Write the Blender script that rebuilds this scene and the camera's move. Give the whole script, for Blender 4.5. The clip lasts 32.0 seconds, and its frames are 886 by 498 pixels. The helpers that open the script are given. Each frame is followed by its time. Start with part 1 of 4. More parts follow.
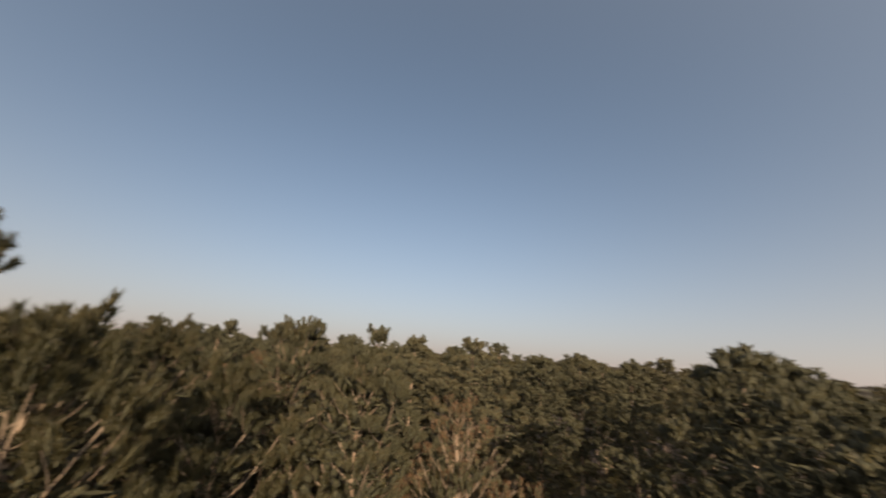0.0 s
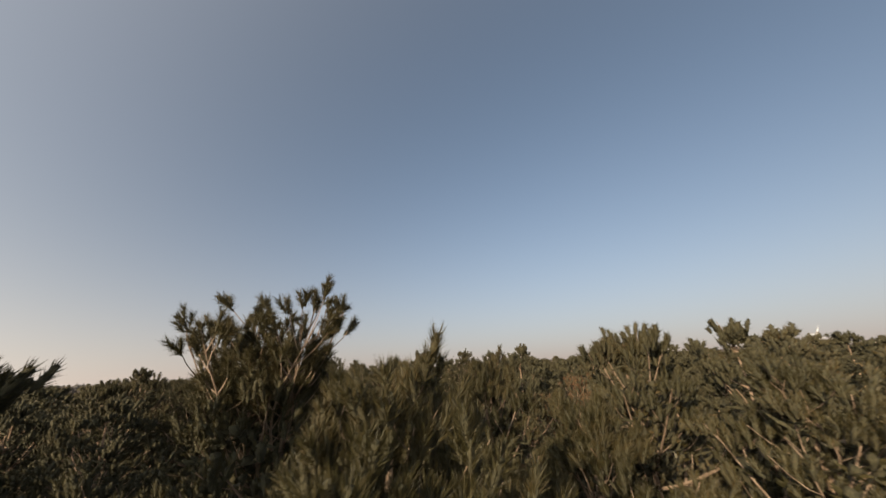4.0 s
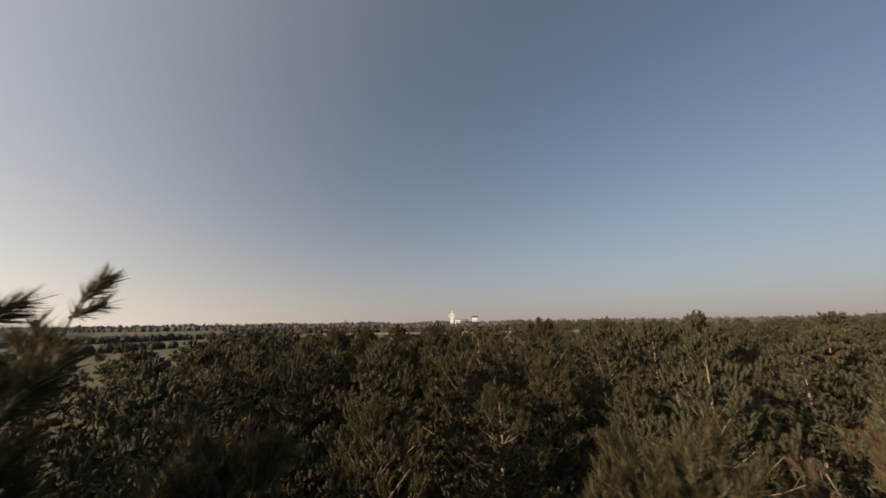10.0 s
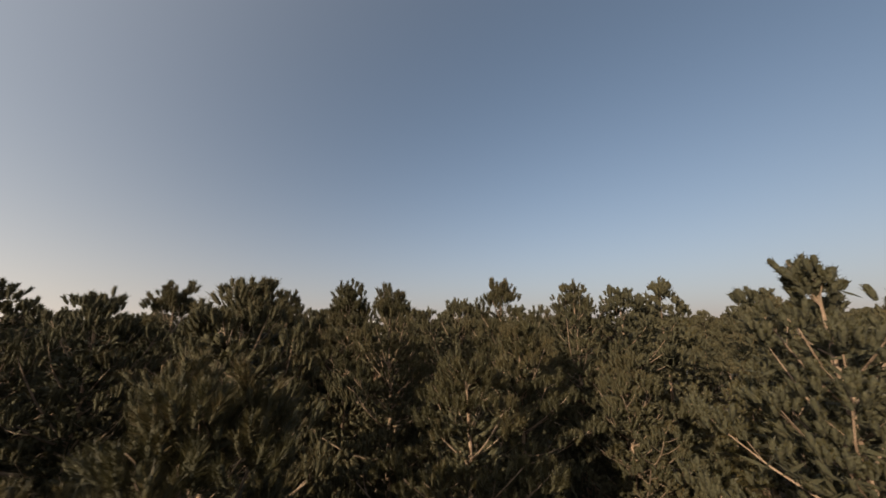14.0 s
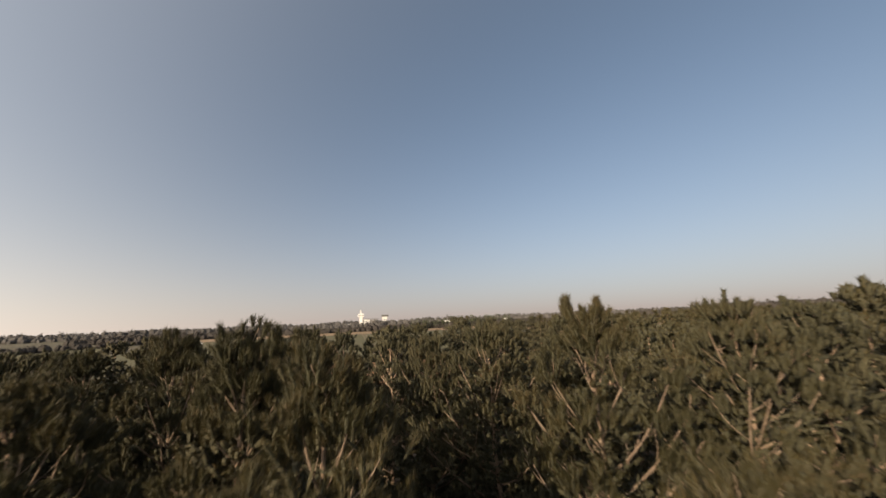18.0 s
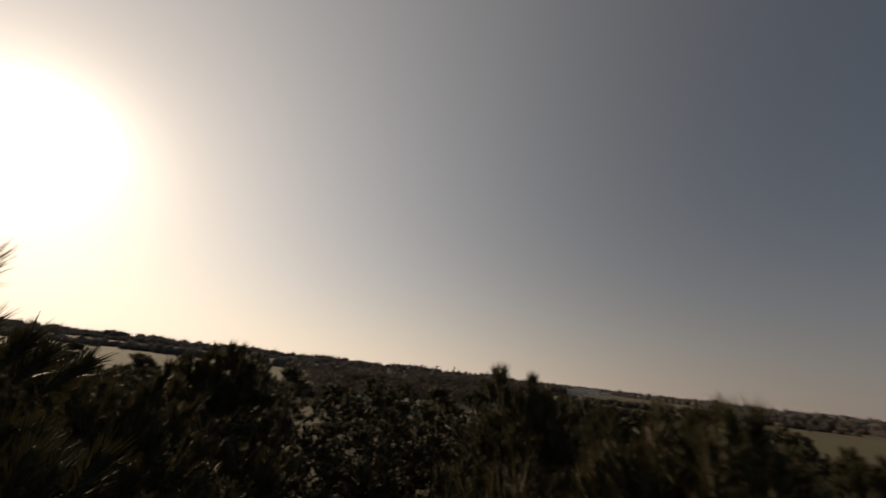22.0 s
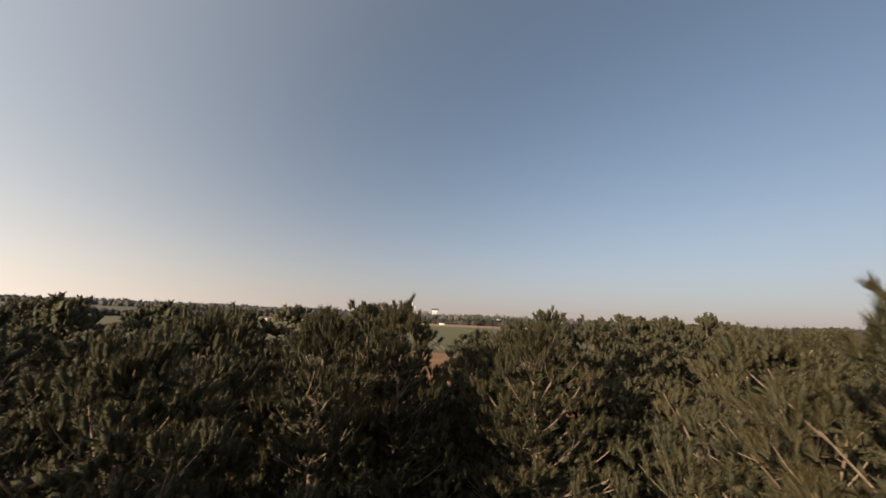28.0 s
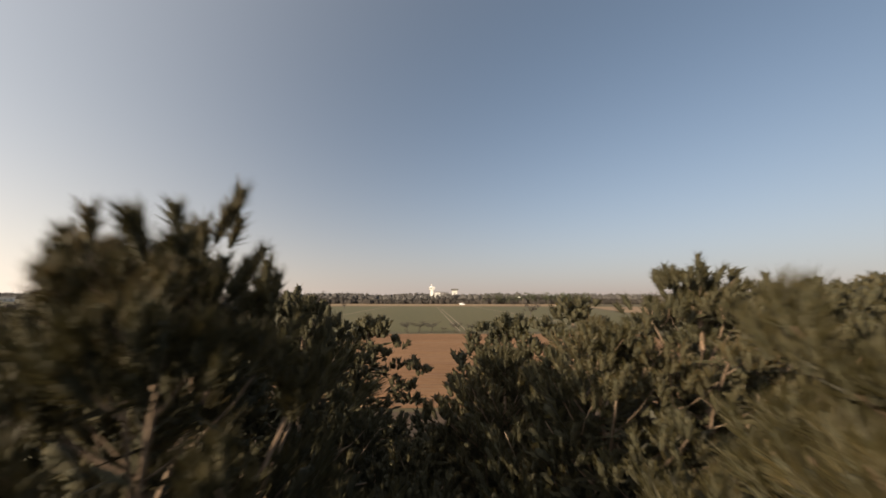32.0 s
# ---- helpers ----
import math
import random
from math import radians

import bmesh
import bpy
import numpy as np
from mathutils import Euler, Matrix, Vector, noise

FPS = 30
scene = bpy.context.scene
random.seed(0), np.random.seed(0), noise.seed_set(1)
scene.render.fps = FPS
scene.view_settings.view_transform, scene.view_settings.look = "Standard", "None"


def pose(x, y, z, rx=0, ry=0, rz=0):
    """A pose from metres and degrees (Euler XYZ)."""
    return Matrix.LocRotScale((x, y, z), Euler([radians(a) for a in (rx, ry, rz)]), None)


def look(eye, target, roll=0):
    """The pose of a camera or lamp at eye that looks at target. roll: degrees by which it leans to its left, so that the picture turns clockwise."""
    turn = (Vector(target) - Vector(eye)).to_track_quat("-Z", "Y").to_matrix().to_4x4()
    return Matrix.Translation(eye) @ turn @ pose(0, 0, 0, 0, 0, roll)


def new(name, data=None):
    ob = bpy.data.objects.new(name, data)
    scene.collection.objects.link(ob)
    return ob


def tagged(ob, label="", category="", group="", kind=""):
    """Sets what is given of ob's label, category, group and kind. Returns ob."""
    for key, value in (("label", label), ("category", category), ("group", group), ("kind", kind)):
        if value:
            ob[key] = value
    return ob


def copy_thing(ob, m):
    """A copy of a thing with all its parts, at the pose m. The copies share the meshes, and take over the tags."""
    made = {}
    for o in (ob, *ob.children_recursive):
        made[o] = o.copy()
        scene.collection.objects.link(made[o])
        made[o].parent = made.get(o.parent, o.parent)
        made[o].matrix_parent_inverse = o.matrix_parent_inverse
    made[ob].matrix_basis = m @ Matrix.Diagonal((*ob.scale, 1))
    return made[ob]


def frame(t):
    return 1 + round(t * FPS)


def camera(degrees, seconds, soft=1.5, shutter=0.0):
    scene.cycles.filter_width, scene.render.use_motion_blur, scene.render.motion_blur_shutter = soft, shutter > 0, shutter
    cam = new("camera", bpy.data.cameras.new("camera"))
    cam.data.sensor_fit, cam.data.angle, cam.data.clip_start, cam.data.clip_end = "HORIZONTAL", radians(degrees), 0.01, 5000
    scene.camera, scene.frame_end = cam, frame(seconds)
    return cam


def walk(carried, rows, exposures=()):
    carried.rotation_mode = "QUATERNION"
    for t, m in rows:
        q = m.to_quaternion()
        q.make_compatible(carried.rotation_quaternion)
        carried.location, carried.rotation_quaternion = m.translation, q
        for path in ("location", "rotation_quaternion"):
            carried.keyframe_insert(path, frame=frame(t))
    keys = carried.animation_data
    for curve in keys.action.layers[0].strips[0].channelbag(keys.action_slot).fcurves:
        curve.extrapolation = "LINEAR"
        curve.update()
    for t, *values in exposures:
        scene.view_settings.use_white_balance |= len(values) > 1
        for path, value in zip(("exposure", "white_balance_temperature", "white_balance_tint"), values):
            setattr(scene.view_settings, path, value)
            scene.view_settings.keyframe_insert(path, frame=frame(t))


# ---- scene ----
cam = camera(103.15, 32.0, soft=1.6, shutter=0.5)
GROUND = -10.0  # the ground below the first eye
# seconds, place, turn
ROWS = [
    (0.0, -0.000, -0.000, -0.000, 106.93, -4.17, -61.69),
    (0.5, 0.125, 0.034, 0.032, 106.52, -5.61, -47.70),
    (1.0, 0.209, 0.096, 0.065, 105.74, -5.99, -35.89),
    (1.5, 0.261, 0.252, 0.086, 105.35, -5.40, -27.19),
    (2.0, 0.293, 0.495, 0.090, 105.70, -4.03, -22.43),
    (2.5, 0.286, 0.792, 0.078, 106.64, -1.86, -21.17),
    (3.0, 0.277, 1.091, 0.072, 107.64, 0.44, -21.84),
    (3.5, 0.306, 1.358, 0.081, 108.34, 2.03, -22.40),
    (4.0, 0.500, 1.582, 0.102, 108.51, 2.93, -19.98),
    (4.5, 0.775, 1.781, 0.129, 108.35, 3.25, -15.75),
    (5.0, 1.068, 1.966, 0.153, 107.96, 3.10, -10.88),
    (5.5, 1.322, 2.146, 0.168, 107.43, 2.59, -6.53),
    (6.0, 1.468, 2.327, 0.163, 106.90, 1.78, -3.86),
    (6.5, 1.630, 2.523, 0.166, 106.48, 0.61, -0.97),
    (7.0, 1.765, 2.720, 0.191, 105.80, -0.54, 1.34),
    (7.5, 1.860, 2.913, 0.203, 105.31, -1.07, 2.81),
    (8.0, 1.914, 3.136, 0.259, 104.58, -1.05, 3.49),
    (8.5, 1.962, 3.393, 0.383, 103.71, -0.93, 3.82),
    (9.0, 1.999, 3.680, 0.541, 102.83, -0.12, 3.76),
    (9.5, 1.970, 4.012, 0.635, 101.90, -0.08, 3.07),
    (10.0, 1.892, 4.375, 0.676, 101.68, 0.81, 1.67),
    (10.5, 1.795, 4.760, 0.679, 101.45, 1.19, 0.19),
    (11.0, 1.699, 5.166, 0.632, 101.00, 1.58, -1.68),
    (11.5, 1.598, 5.608, 0.551, 100.91, 2.13, -4.14),
    (12.0, 1.496, 6.095, 0.430, 101.30, 2.59, -7.52),
    (12.5, 1.428, 6.614, 0.259, 101.65, 2.43, -10.80),
    (13.0, 1.419, 7.110, 0.051, 101.92, 1.74, -12.68),
    (13.5, 1.434, 7.559, -0.151, 102.09, 0.95, -13.40),
    (14.0, 1.440, 7.981, -0.286, 102.15, 0.51, -14.09),
    (14.5, 1.446, 8.391, -0.365, 102.18, 0.42, -14.75),
    (15.0, 1.463, 8.801, -0.384, 102.25, 0.67, -15.38),
    (15.5, 1.501, 9.224, -0.325, 102.45, 1.27, -15.95),
    (16.0, 1.578, 9.674, -0.150, 102.85, 2.21, -16.47),
    (16.5, 1.711, 10.169, 0.119, 101.80, 2.60, -16.71),
    (17.0, 1.888, 10.716, 0.362, 100.43, 2.72, -16.28),
    (17.5, 2.107, 11.352, 0.526, 100.03, 2.72, -14.99),
    (18.0, 2.344, 12.066, 0.583, 101.07, 2.49, -12.64),
    (18.5, 2.515, 12.834, 0.599, 102.50, 2.06, -9.94),
    (19.0, 2.670, 13.501, 0.627, 103.70, 1.68, -5.53),
    (19.5, 2.806, 14.121, 0.665, 105.04, -0.05, 2.02),
    (20.0, 2.927, 14.718, 0.647, 106.45, -0.45, 13.42),
    (20.5, 2.996, 15.289, 0.635, 107.86, -2.26, 28.82),
    (21.0, 2.860, 15.784, 0.574, 109.29, -4.11, 44.43),
    (21.5, 2.617, 16.168, 0.537, 109.40, -5.28, 59.89),
    (22.0, 2.317, 16.387, 0.527, 109.18, -6.19, 72.46),
    (22.5, 1.947, 16.459, 0.545, 108.56, -6.24, 79.11),
    (23.0, 1.550, 16.441, 0.613, 108.23, -6.63, 77.70),
    (23.5, 0.905, 16.411, 0.716, 108.47, -5.55, 67.90),
    (24.0, 0.044, 16.681, 0.815, 109.03, -2.65, 53.00),
    (24.5, -1.065, 16.630, 0.913, 108.28, 0.62, 33.41),
    (25.0, -1.933, 16.566, 0.818, 106.59, 3.04, 15.87),
    (25.5, -2.405, 16.486, 0.612, 104.58, 4.31, 3.40),
    (26.0, -2.509, 16.323, 0.538, 103.23, 3.51, -3.16),
    (26.5, -2.482, 16.259, 0.485, 102.20, 1.78, -5.37),
    (27.0, -2.435, 16.314, 0.407, 101.48, 0.01, -5.98),
    (27.5, -2.378, 16.464, 0.320, 100.95, -1.50, -5.66),
    (28.0, -2.318, 16.703, 0.237, 100.54, -2.49, -5.03),
    (28.5, -2.261, 17.036, 0.171, 100.25, -2.73, -4.73),
    (29.0, -2.216, 17.487, 0.139, 100.08, -1.98, -5.42),
    (29.5, -2.158, 18.058, 0.127, 99.91, -1.20, -6.19),
    (30.0, -2.110, 18.652, 0.137, 99.70, -0.42, -6.85),
    (30.5, -2.031, 19.233, 0.168, 99.13, 0.36, -6.97),
    (31.0, -1.927, 19.845, 0.195, 98.49, 0.80, -6.46),
    (31.5, -1.788, 20.563, 0.194, 97.71, 0.21, -5.08),
    (32.0, -1.602, 21.307, 0.159, 97.34, -0.12, -1.80),
]
EXPOSURES = [(0, 0.717, 6600, 10), (4, 0.697, 6600, 10), (6, 0.657, 6500, 10), (9, 0.287, 6500, 10), (13, 0.537, 6500, 10), (16, 0.557, 6500, 10), (18, 0.687, 6500, 10), (19.3, 0.717, 6500, 10), (20, 0.587, 6500, 10), (21, -0.213, 6800, 10), (22, -0.813, 6950, 12), (23, -0.913, 6950, 12), (24, -1.063, 6950, 12), (24.5, -0.413, 6950, 12), (25.5, 0.537, 6700, 10), (26, 0.697, 6550, 10), (29, 0.617, 6500, 10), (31, 0.667, 6500, 10), (32, 0.687, 6650, 10)]
walk(cam, [(t, pose(x, y, z - GROUND, rx, ry, rz)) for t, x, y, z, rx, ry, rz in ROWS], EXPOSURES)

# ---- light ----
SUN_TURN, SUN_HEIGHT = 128.0, 18.5  # degrees to the left of +y, and above the horizon
SUN_WAY = Vector((-math.sin(radians(SUN_TURN)) * math.cos(radians(SUN_HEIGHT)),
                  math.cos(radians(SUN_TURN)) * math.cos(radians(SUN_HEIGHT)), math.sin(radians(SUN_HEIGHT))))
HAZE_TOP, HAZE_COLOUR, HAZE_GLOW = 0.16, (3.2, 2.68, 2.42), (11.5, 9.4, 6.8)
CLEAR = (0.755, 0.737, 0.71)  # the blue, greyed by haze
AWAY = (0.52, 0.63, 0.75)  # the brighter sky opposite the sun
AUREOLE = ((900.0, (70, 62, 52)), (200.0, (9, 8, 6.4)), (20.0, (3.6, 2.9, 2.2)), (3.0, (6.2, 5.8, 5.2)))
world = bpy.data.worlds.new("sky")
scene.world = world
world.use_nodes = True
wn, wl = world.node_tree.nodes, world.node_tree.links
wn.clear()
sky = wn.new("ShaderNodeTexSky")
sky.sky_type = "NISHITA"
sky.sun_disc = False
sky.sun_elevation, sky.sun_rotation = radians(SUN_HEIGHT), radians(-SUN_TURN)
sky.altitude, sky.air_density, sky.dust_density, sky.ozone_density = 20, 1.0, 0.7, 1.2


def sums(op, a, b=None):
    n = wn.new("ShaderNodeMath")
    n.operation = op
    for k, v in enumerate((a, b)):
        if v is None:
            continue
        if isinstance(v, (int, float)):
            n.inputs[k].default_value = v
        else:
            wl.new(v, n.inputs[k])
    return n.outputs[0]


def tinted(value, colour):
    n = wn.new("ShaderNodeVectorMath")
    n.operation = "SCALE"
    n.inputs[0].default_value = colour
    wl.new(value, n.inputs["Scale"])
    return n.outputs[0]


def plus(a, b):
    n = wn.new("ShaderNodeVectorMath")
    wl.new(a, n.inputs[0])
    wl.new(b, n.inputs[1])
    return n.outputs[0]


# ground haze that thins upwards, and the bright aureole of a low sun in it
where = wn.new("ShaderNodeTexCoord")
split = wn.new("ShaderNodeSeparateXYZ")
wl.new(where.outputs["Generated"], split.inputs[0])
upward = sums("MAXIMUM", split.outputs["Z"], 0.0)
haze = sums("EXPONENT", sums("MULTIPLY", upward, -1 / HAZE_TOP))
dot = wn.new("ShaderNodeVectorMath")
dot.operation = "DOT_PRODUCT"
dot.inputs[1].default_value = SUN_WAY
wl.new(where.outputs["Generated"], dot.inputs[0])
toward = sums("MULTIPLY", sums("ADD", dot.outputs["Value"], 1.0), 0.5)
lifted = wn.new("ShaderNodeCombineXYZ")
wl.new(split.outputs["X"], lifted.inputs["X"])
wl.new(split.outputs["Y"], lifted.inputs["Y"])
wl.new(sums("ADD", sums("MULTIPLY", upward, 0.95), 0.07), lifted.inputs["Z"])
wl.new(lifted.outputs[0], sky.inputs["Vector"])
clear = wn.new("ShaderNodeVectorMath")
clear.operation = "MULTIPLY"
clear.inputs[1].default_value = CLEAR
wl.new(sky.outputs[0], clear.inputs[0])
thin = wn.new("ShaderNodeVectorMath")
thin.operation = "SCALE"
wl.new(clear.outputs[0], thin.inputs[0])
wl.new(sums("SUBTRACT", 1.0, haze), thin.inputs["Scale"])
total = plus(thin.outputs[0], tinted(haze, HAZE_COLOUR))
total = plus(total, tinted(sums("MULTIPLY", sums("SUBTRACT", 1.0, haze), sums("POWER", sums("SUBTRACT", 1.0, toward), 3.0)), AWAY))
total = plus(total, tinted(sums("MULTIPLY", haze, sums("POWER", toward, 2.8)), HAZE_GLOW))
for power, colour in AUREOLE:
    total = plus(total, tinted(sums("POWER", toward, power), colour))
back = wn.new("ShaderNodeBackground")
back.inputs["Strength"].default_value = 0.095
out = wn.new("ShaderNodeOutputWorld")
wl.new(total, back.inputs["Color"])
wl.new(back.outputs[0], out.inputs["Surface"])

lamp = bpy.data.lights.new("sun", "SUN")
lamp.energy, lamp.angle, lamp.color = 5.0, radians(0.6), (1.0, 0.8, 0.57)
sun = new("sun", lamp)
sun.matrix_world = look(SUN_WAY * 100, (0, 0, 0))


# ---- materials ----
def material(name, rough=0.8):
    m = bpy.data.materials.new(name)
    m.use_nodes = True
    b = m.node_tree.nodes["Principled BSDF"]
    b.inputs["Roughness"].default_value = rough
    return m, m.node_tree.nodes, m.node_tree.links, b


def ramp(nodes, stops):
    r = nodes.new("ShaderNodeValToRGB")
    while len(r.color_ramp.elements) < len(stops):
        r.color_ramp.elements.new(0.5)
    for e, (p, c) in zip(r.color_ramp.elements, stops):
        e.position, e.color = p, (*c, 1)
    return r


def grainy(name, stops, scale, fine, rough=0.9, bump=0.0, stretch=(1, 1, 1), spread=0.35):
    """A surface of two scales of noise over a colour ramp, with relief."""
    m, n, l, b = material(name, rough)
    co = n.new("ShaderNodeTexCoord")
    mp = n.new("ShaderNodeMapping")
    mp.inputs["Scale"].default_value = stretch
    l.new(co.outputs["Object"], mp.inputs[0])
    a = n.new("ShaderNodeTexNoise")
    a.inputs["Scale"].default_value, a.inputs["Detail"].default_value = scale, 5
    f = n.new("ShaderNodeTexNoise")
    f.inputs["Scale"].default_value, f.inputs["Detail"].default_value = fine, 4
    info = n.new("ShaderNodeObjectInfo")
    l.new(mp.outputs[0], a.inputs["Vector"])
    l.new(mp.outputs[0], f.inputs["Vector"])
    mix = n.new("ShaderNodeMath")
    mix.operation = "MULTIPLY_ADD"
    mix.inputs[1].default_value = 0.45
    l.new(f.outputs["Fac"], mix.inputs[0])
    half = n.new("ShaderNodeMath")
    half.operation = "MULTIPLY_ADD"
    half.inputs[1].default_value, half.inputs[2].default_value = 0.55, 0
    l.new(a.outputs["Fac"], half.inputs[0])
    l.new(half.outputs[0], mix.inputs[2])
    sh = n.new("ShaderNodeMath")
    sh.operation = "MULTIPLY_ADD"
    sh.inputs[1].default_value = spread * 0.3
    l.new(info.outputs["Random"], sh.inputs[0])
    l.new(mix.outputs[0], sh.inputs[2])
    r = ramp(n, stops)
    l.new(sh.outputs[0], r.inputs[0])
    l.new(r.outputs[0], b.inputs["Base Color"])
    if bump:
        bp = n.new("ShaderNodeBump")
        bp.inputs["Strength"].default_value, bp.inputs["Distance"].default_value = bump, 0.02
        l.new(f.outputs["Fac"], bp.inputs["Height"])
        l.new(bp.outputs[0], b.inputs["Normal"])
    return m


def foliage(name, stops, glow=0.25, rough=0.55):
    """Needles or twigs: each one its own shade, each branch a shift, thin enough to let light through."""
    m, n, l, b = material(name, rough)
    geo = n.new("ShaderNodeNewGeometry")
    info = n.new("ShaderNodeObjectInfo")
    add = n.new("ShaderNodeMath")
    add.operation = "MULTIPLY_ADD"
    add.inputs[1].default_value = 0.55
    l.new(geo.outputs["Random Per Island"], add.inputs[0])
    obs = n.new("ShaderNodeMath")
    obs.operation = "MULTIPLY"
    obs.inputs[1].default_value = 0.45
    l.new(info.outputs["Random"], obs.inputs[0])
    l.new(obs.outputs[0], add.inputs[2])
    r = ramp(n, stops)
    l.new(add.outputs[0], r.inputs[0])
    l.new(r.outputs[0], b.inputs["Base Color"])
    b.inputs["Specular IOR Level"].default_value = 0.35
    tr = n.new("ShaderNodeBsdfTranslucent")
    l.new(r.outputs[0], tr.inputs["Color"])
    mx = n.new("ShaderNodeMixShader")
    mx.inputs[0].default_value = glow
    l.new(b.outputs[0], mx.inputs[1])
    l.new(tr.outputs[0], mx.inputs[2])
    l.new(mx.outputs[0], n["Material Output"].inputs["Surface"])
    return m


def plain(name, colour, rough=0.6, metal=0.0):
    return grainy(name, [(0.25, tuple(c * 0.8 for c in colour)), (0.75, tuple(min(1, c * 1.1) for c in colour))], 0.6, 9, rough)


NEEDLES = foliage("pine_needles", [(0.0, (0.02282, 0.0214, 0.00801)), (0.4, (0.04185, 0.03704, 0.01352)), (0.75, (0.06617, 0.05281, 0.02071)), (1.0, (0.1078, 0.07464, 0.03377))], 0.24)
RUSTY = foliage("dry_needles", [(0.0, (0.0595, 0.0323, 0.0153)), (0.5, (0.1105, 0.0561, 0.0255)), (1.0, (0.17, 0.09775, 0.04675))], 0.16)
# packed needles, coloured darker than NEEDLES so the crown's inner shade is painted in
SHADED_INNER = grainy("shaded_packed_needles", [(0.32, (0.01652, 0.01752, 0.00719)), (0.5, (0.03442, 0.03242, 0.01372)), (0.7, (0.06064, 0.05068, 0.023))], 30, 160, 0.9, 0.6)
BARK = grainy("pine_bark", [(0.3, (0.102, 0.068, 0.0442)), (0.55, (0.2125, 0.1462, 0.09775)), (0.75, (0.323, 0.238, 0.17))], 5, 40, 0.9, 0.6, (1, 1, 0.35))
TWIG = grainy("pine_twig", [(0.3, (0.0765, 0.0527, 0.0357)), (0.55, (0.153, 0.1088, 0.0731)), (0.8, (0.255, 0.1913, 0.136))], 6, 60, 0.85, 0.3)
LITTER = grainy("forest_floor", [(0.25, (0.0216, 0.0144, 0.00864)), (0.5, (0.048, 0.0288, 0.01536)), (0.75, (0.0816, 0.048, 0.024))], 0.6, 7, 0.95, 0.5)
MEADOW = grainy("winter_grass", [(0.3, (0.03706, 0.03358, 0.01105)), (0.5, (0.05559, 0.04632, 0.01564)), (0.7, (0.08032, 0.0578, 0.0221))], 0.012, 0.35, 0.95, 0.2)
CROP = grainy("green_crop", [(0.3, (0.04913, 0.04522, 0.01198)), (0.5, (0.06358, 0.0572, 0.01513)), (0.72, (0.08313, 0.06792, 0.01997))], 0.02, 0.6, 0.95, 0.2, (1, 0.25, 1))
SOIL = grainy("ploughed_soil", [(0.25, (0.0884, 0.04199, 0.01759)), (0.5, (0.13, 0.06672, 0.02933)), (0.75, (0.1717, 0.0952, 0.04607))], 0.08, 3, 0.95, 0.5, (0.3, 1, 1))
DARKSOIL = grainy("dark_tilled_soil", [(0.3, (0.06146, 0.05057, 0.02533)), (0.7, (0.09435, 0.07225, 0.03613))], 0.1, 3, 0.95, 0.5)
STUBBLE = grainy("stubble", [(0.3, (0.1666, 0.1011, 0.04879)), (0.7, (0.2456, 0.1606, 0.0816))], 0.02, 0.5, 0.95, 0.2)
BARE = foliage("bare_twigs", [(0.0, (0.03696, 0.03212, 0.02816)), (0.5, (0.05984, 0.05148, 0.04444)), (1.0, (0.09152, 0.07832, 0.06776))], 0.35, 0.9)
# base colour lightened towards grey to stand in for haze over distance
HAZED_TWIGS = foliage("haze_grey_far_twigs", [(0.0, (0.0765, 0.0711, 0.0666)), (0.5, (0.108, 0.0999, 0.0927)), (1.0, (0.144, 0.1323, 0.1215))], 0.4, 0.9)
DARKPINE = foliage("far_conifer", [(0.0, (0.03, 0.036, 0.02)), (1.0, (0.07, 0.075, 0.04))], 0.1, 0.9)
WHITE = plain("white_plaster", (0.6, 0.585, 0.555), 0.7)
DARKROOF = plain("dark_roof", (0.09, 0.085, 0.08), 0.8)
GLASS = plain("dark_glazing", (0.06, 0.07, 0.08), 0.15)
SHEET = plain("grey_sheet_metal", (0.17, 0.16, 0.15), 0.6)
PALEROOF = plain("pale_fibre_roof", (0.132, 0.126, 0.114), 0.8)
PAINT = plain("white_paint", (0.72, 0.72, 0.72), 0.35)
RUBBER = plain("tyre_rubber", (0.03, 0.03, 0.03), 0.8)
TRACK = grainy("sandy_track", [(0.3, (0.1445, 0.1105, 0.068)), (0.7, (0.221, 0.17, 0.1105))], 0.1, 2, 0.95, 0.3)


# ---- mesh helpers ----
class Buffer:
    """Vertices and faces gathered for one mesh."""

    def __init__(self):
        self.v, self.f, self.n, self.inner = [], [], 0, None

    def add(self, verts, faces):
        verts = np.asarray(verts, float)
        self.v.append(verts)
        if isinstance(faces, np.ndarray):
            self.f.extend((faces + self.n).tolist())
        else:
            self.f.extend([[i + self.n for i in f] for f in faces])
        self.n += len(verts)

    def mesh(self, name, mat, smooth=False):
        me = bpy.data.meshes.new(name)
        me.from_pydata(np.concatenate(self.v).tolist() if self.v else [], [], self.f)
        me.materials.append(mat)
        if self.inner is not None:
            me.materials.append(SHADED_INNER)
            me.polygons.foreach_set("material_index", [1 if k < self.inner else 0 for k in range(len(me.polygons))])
        if smooth or self.inner is not None:
            me.polygons.foreach_set("use_smooth", [True] * len(me.polygons))
        me.update()
        return me


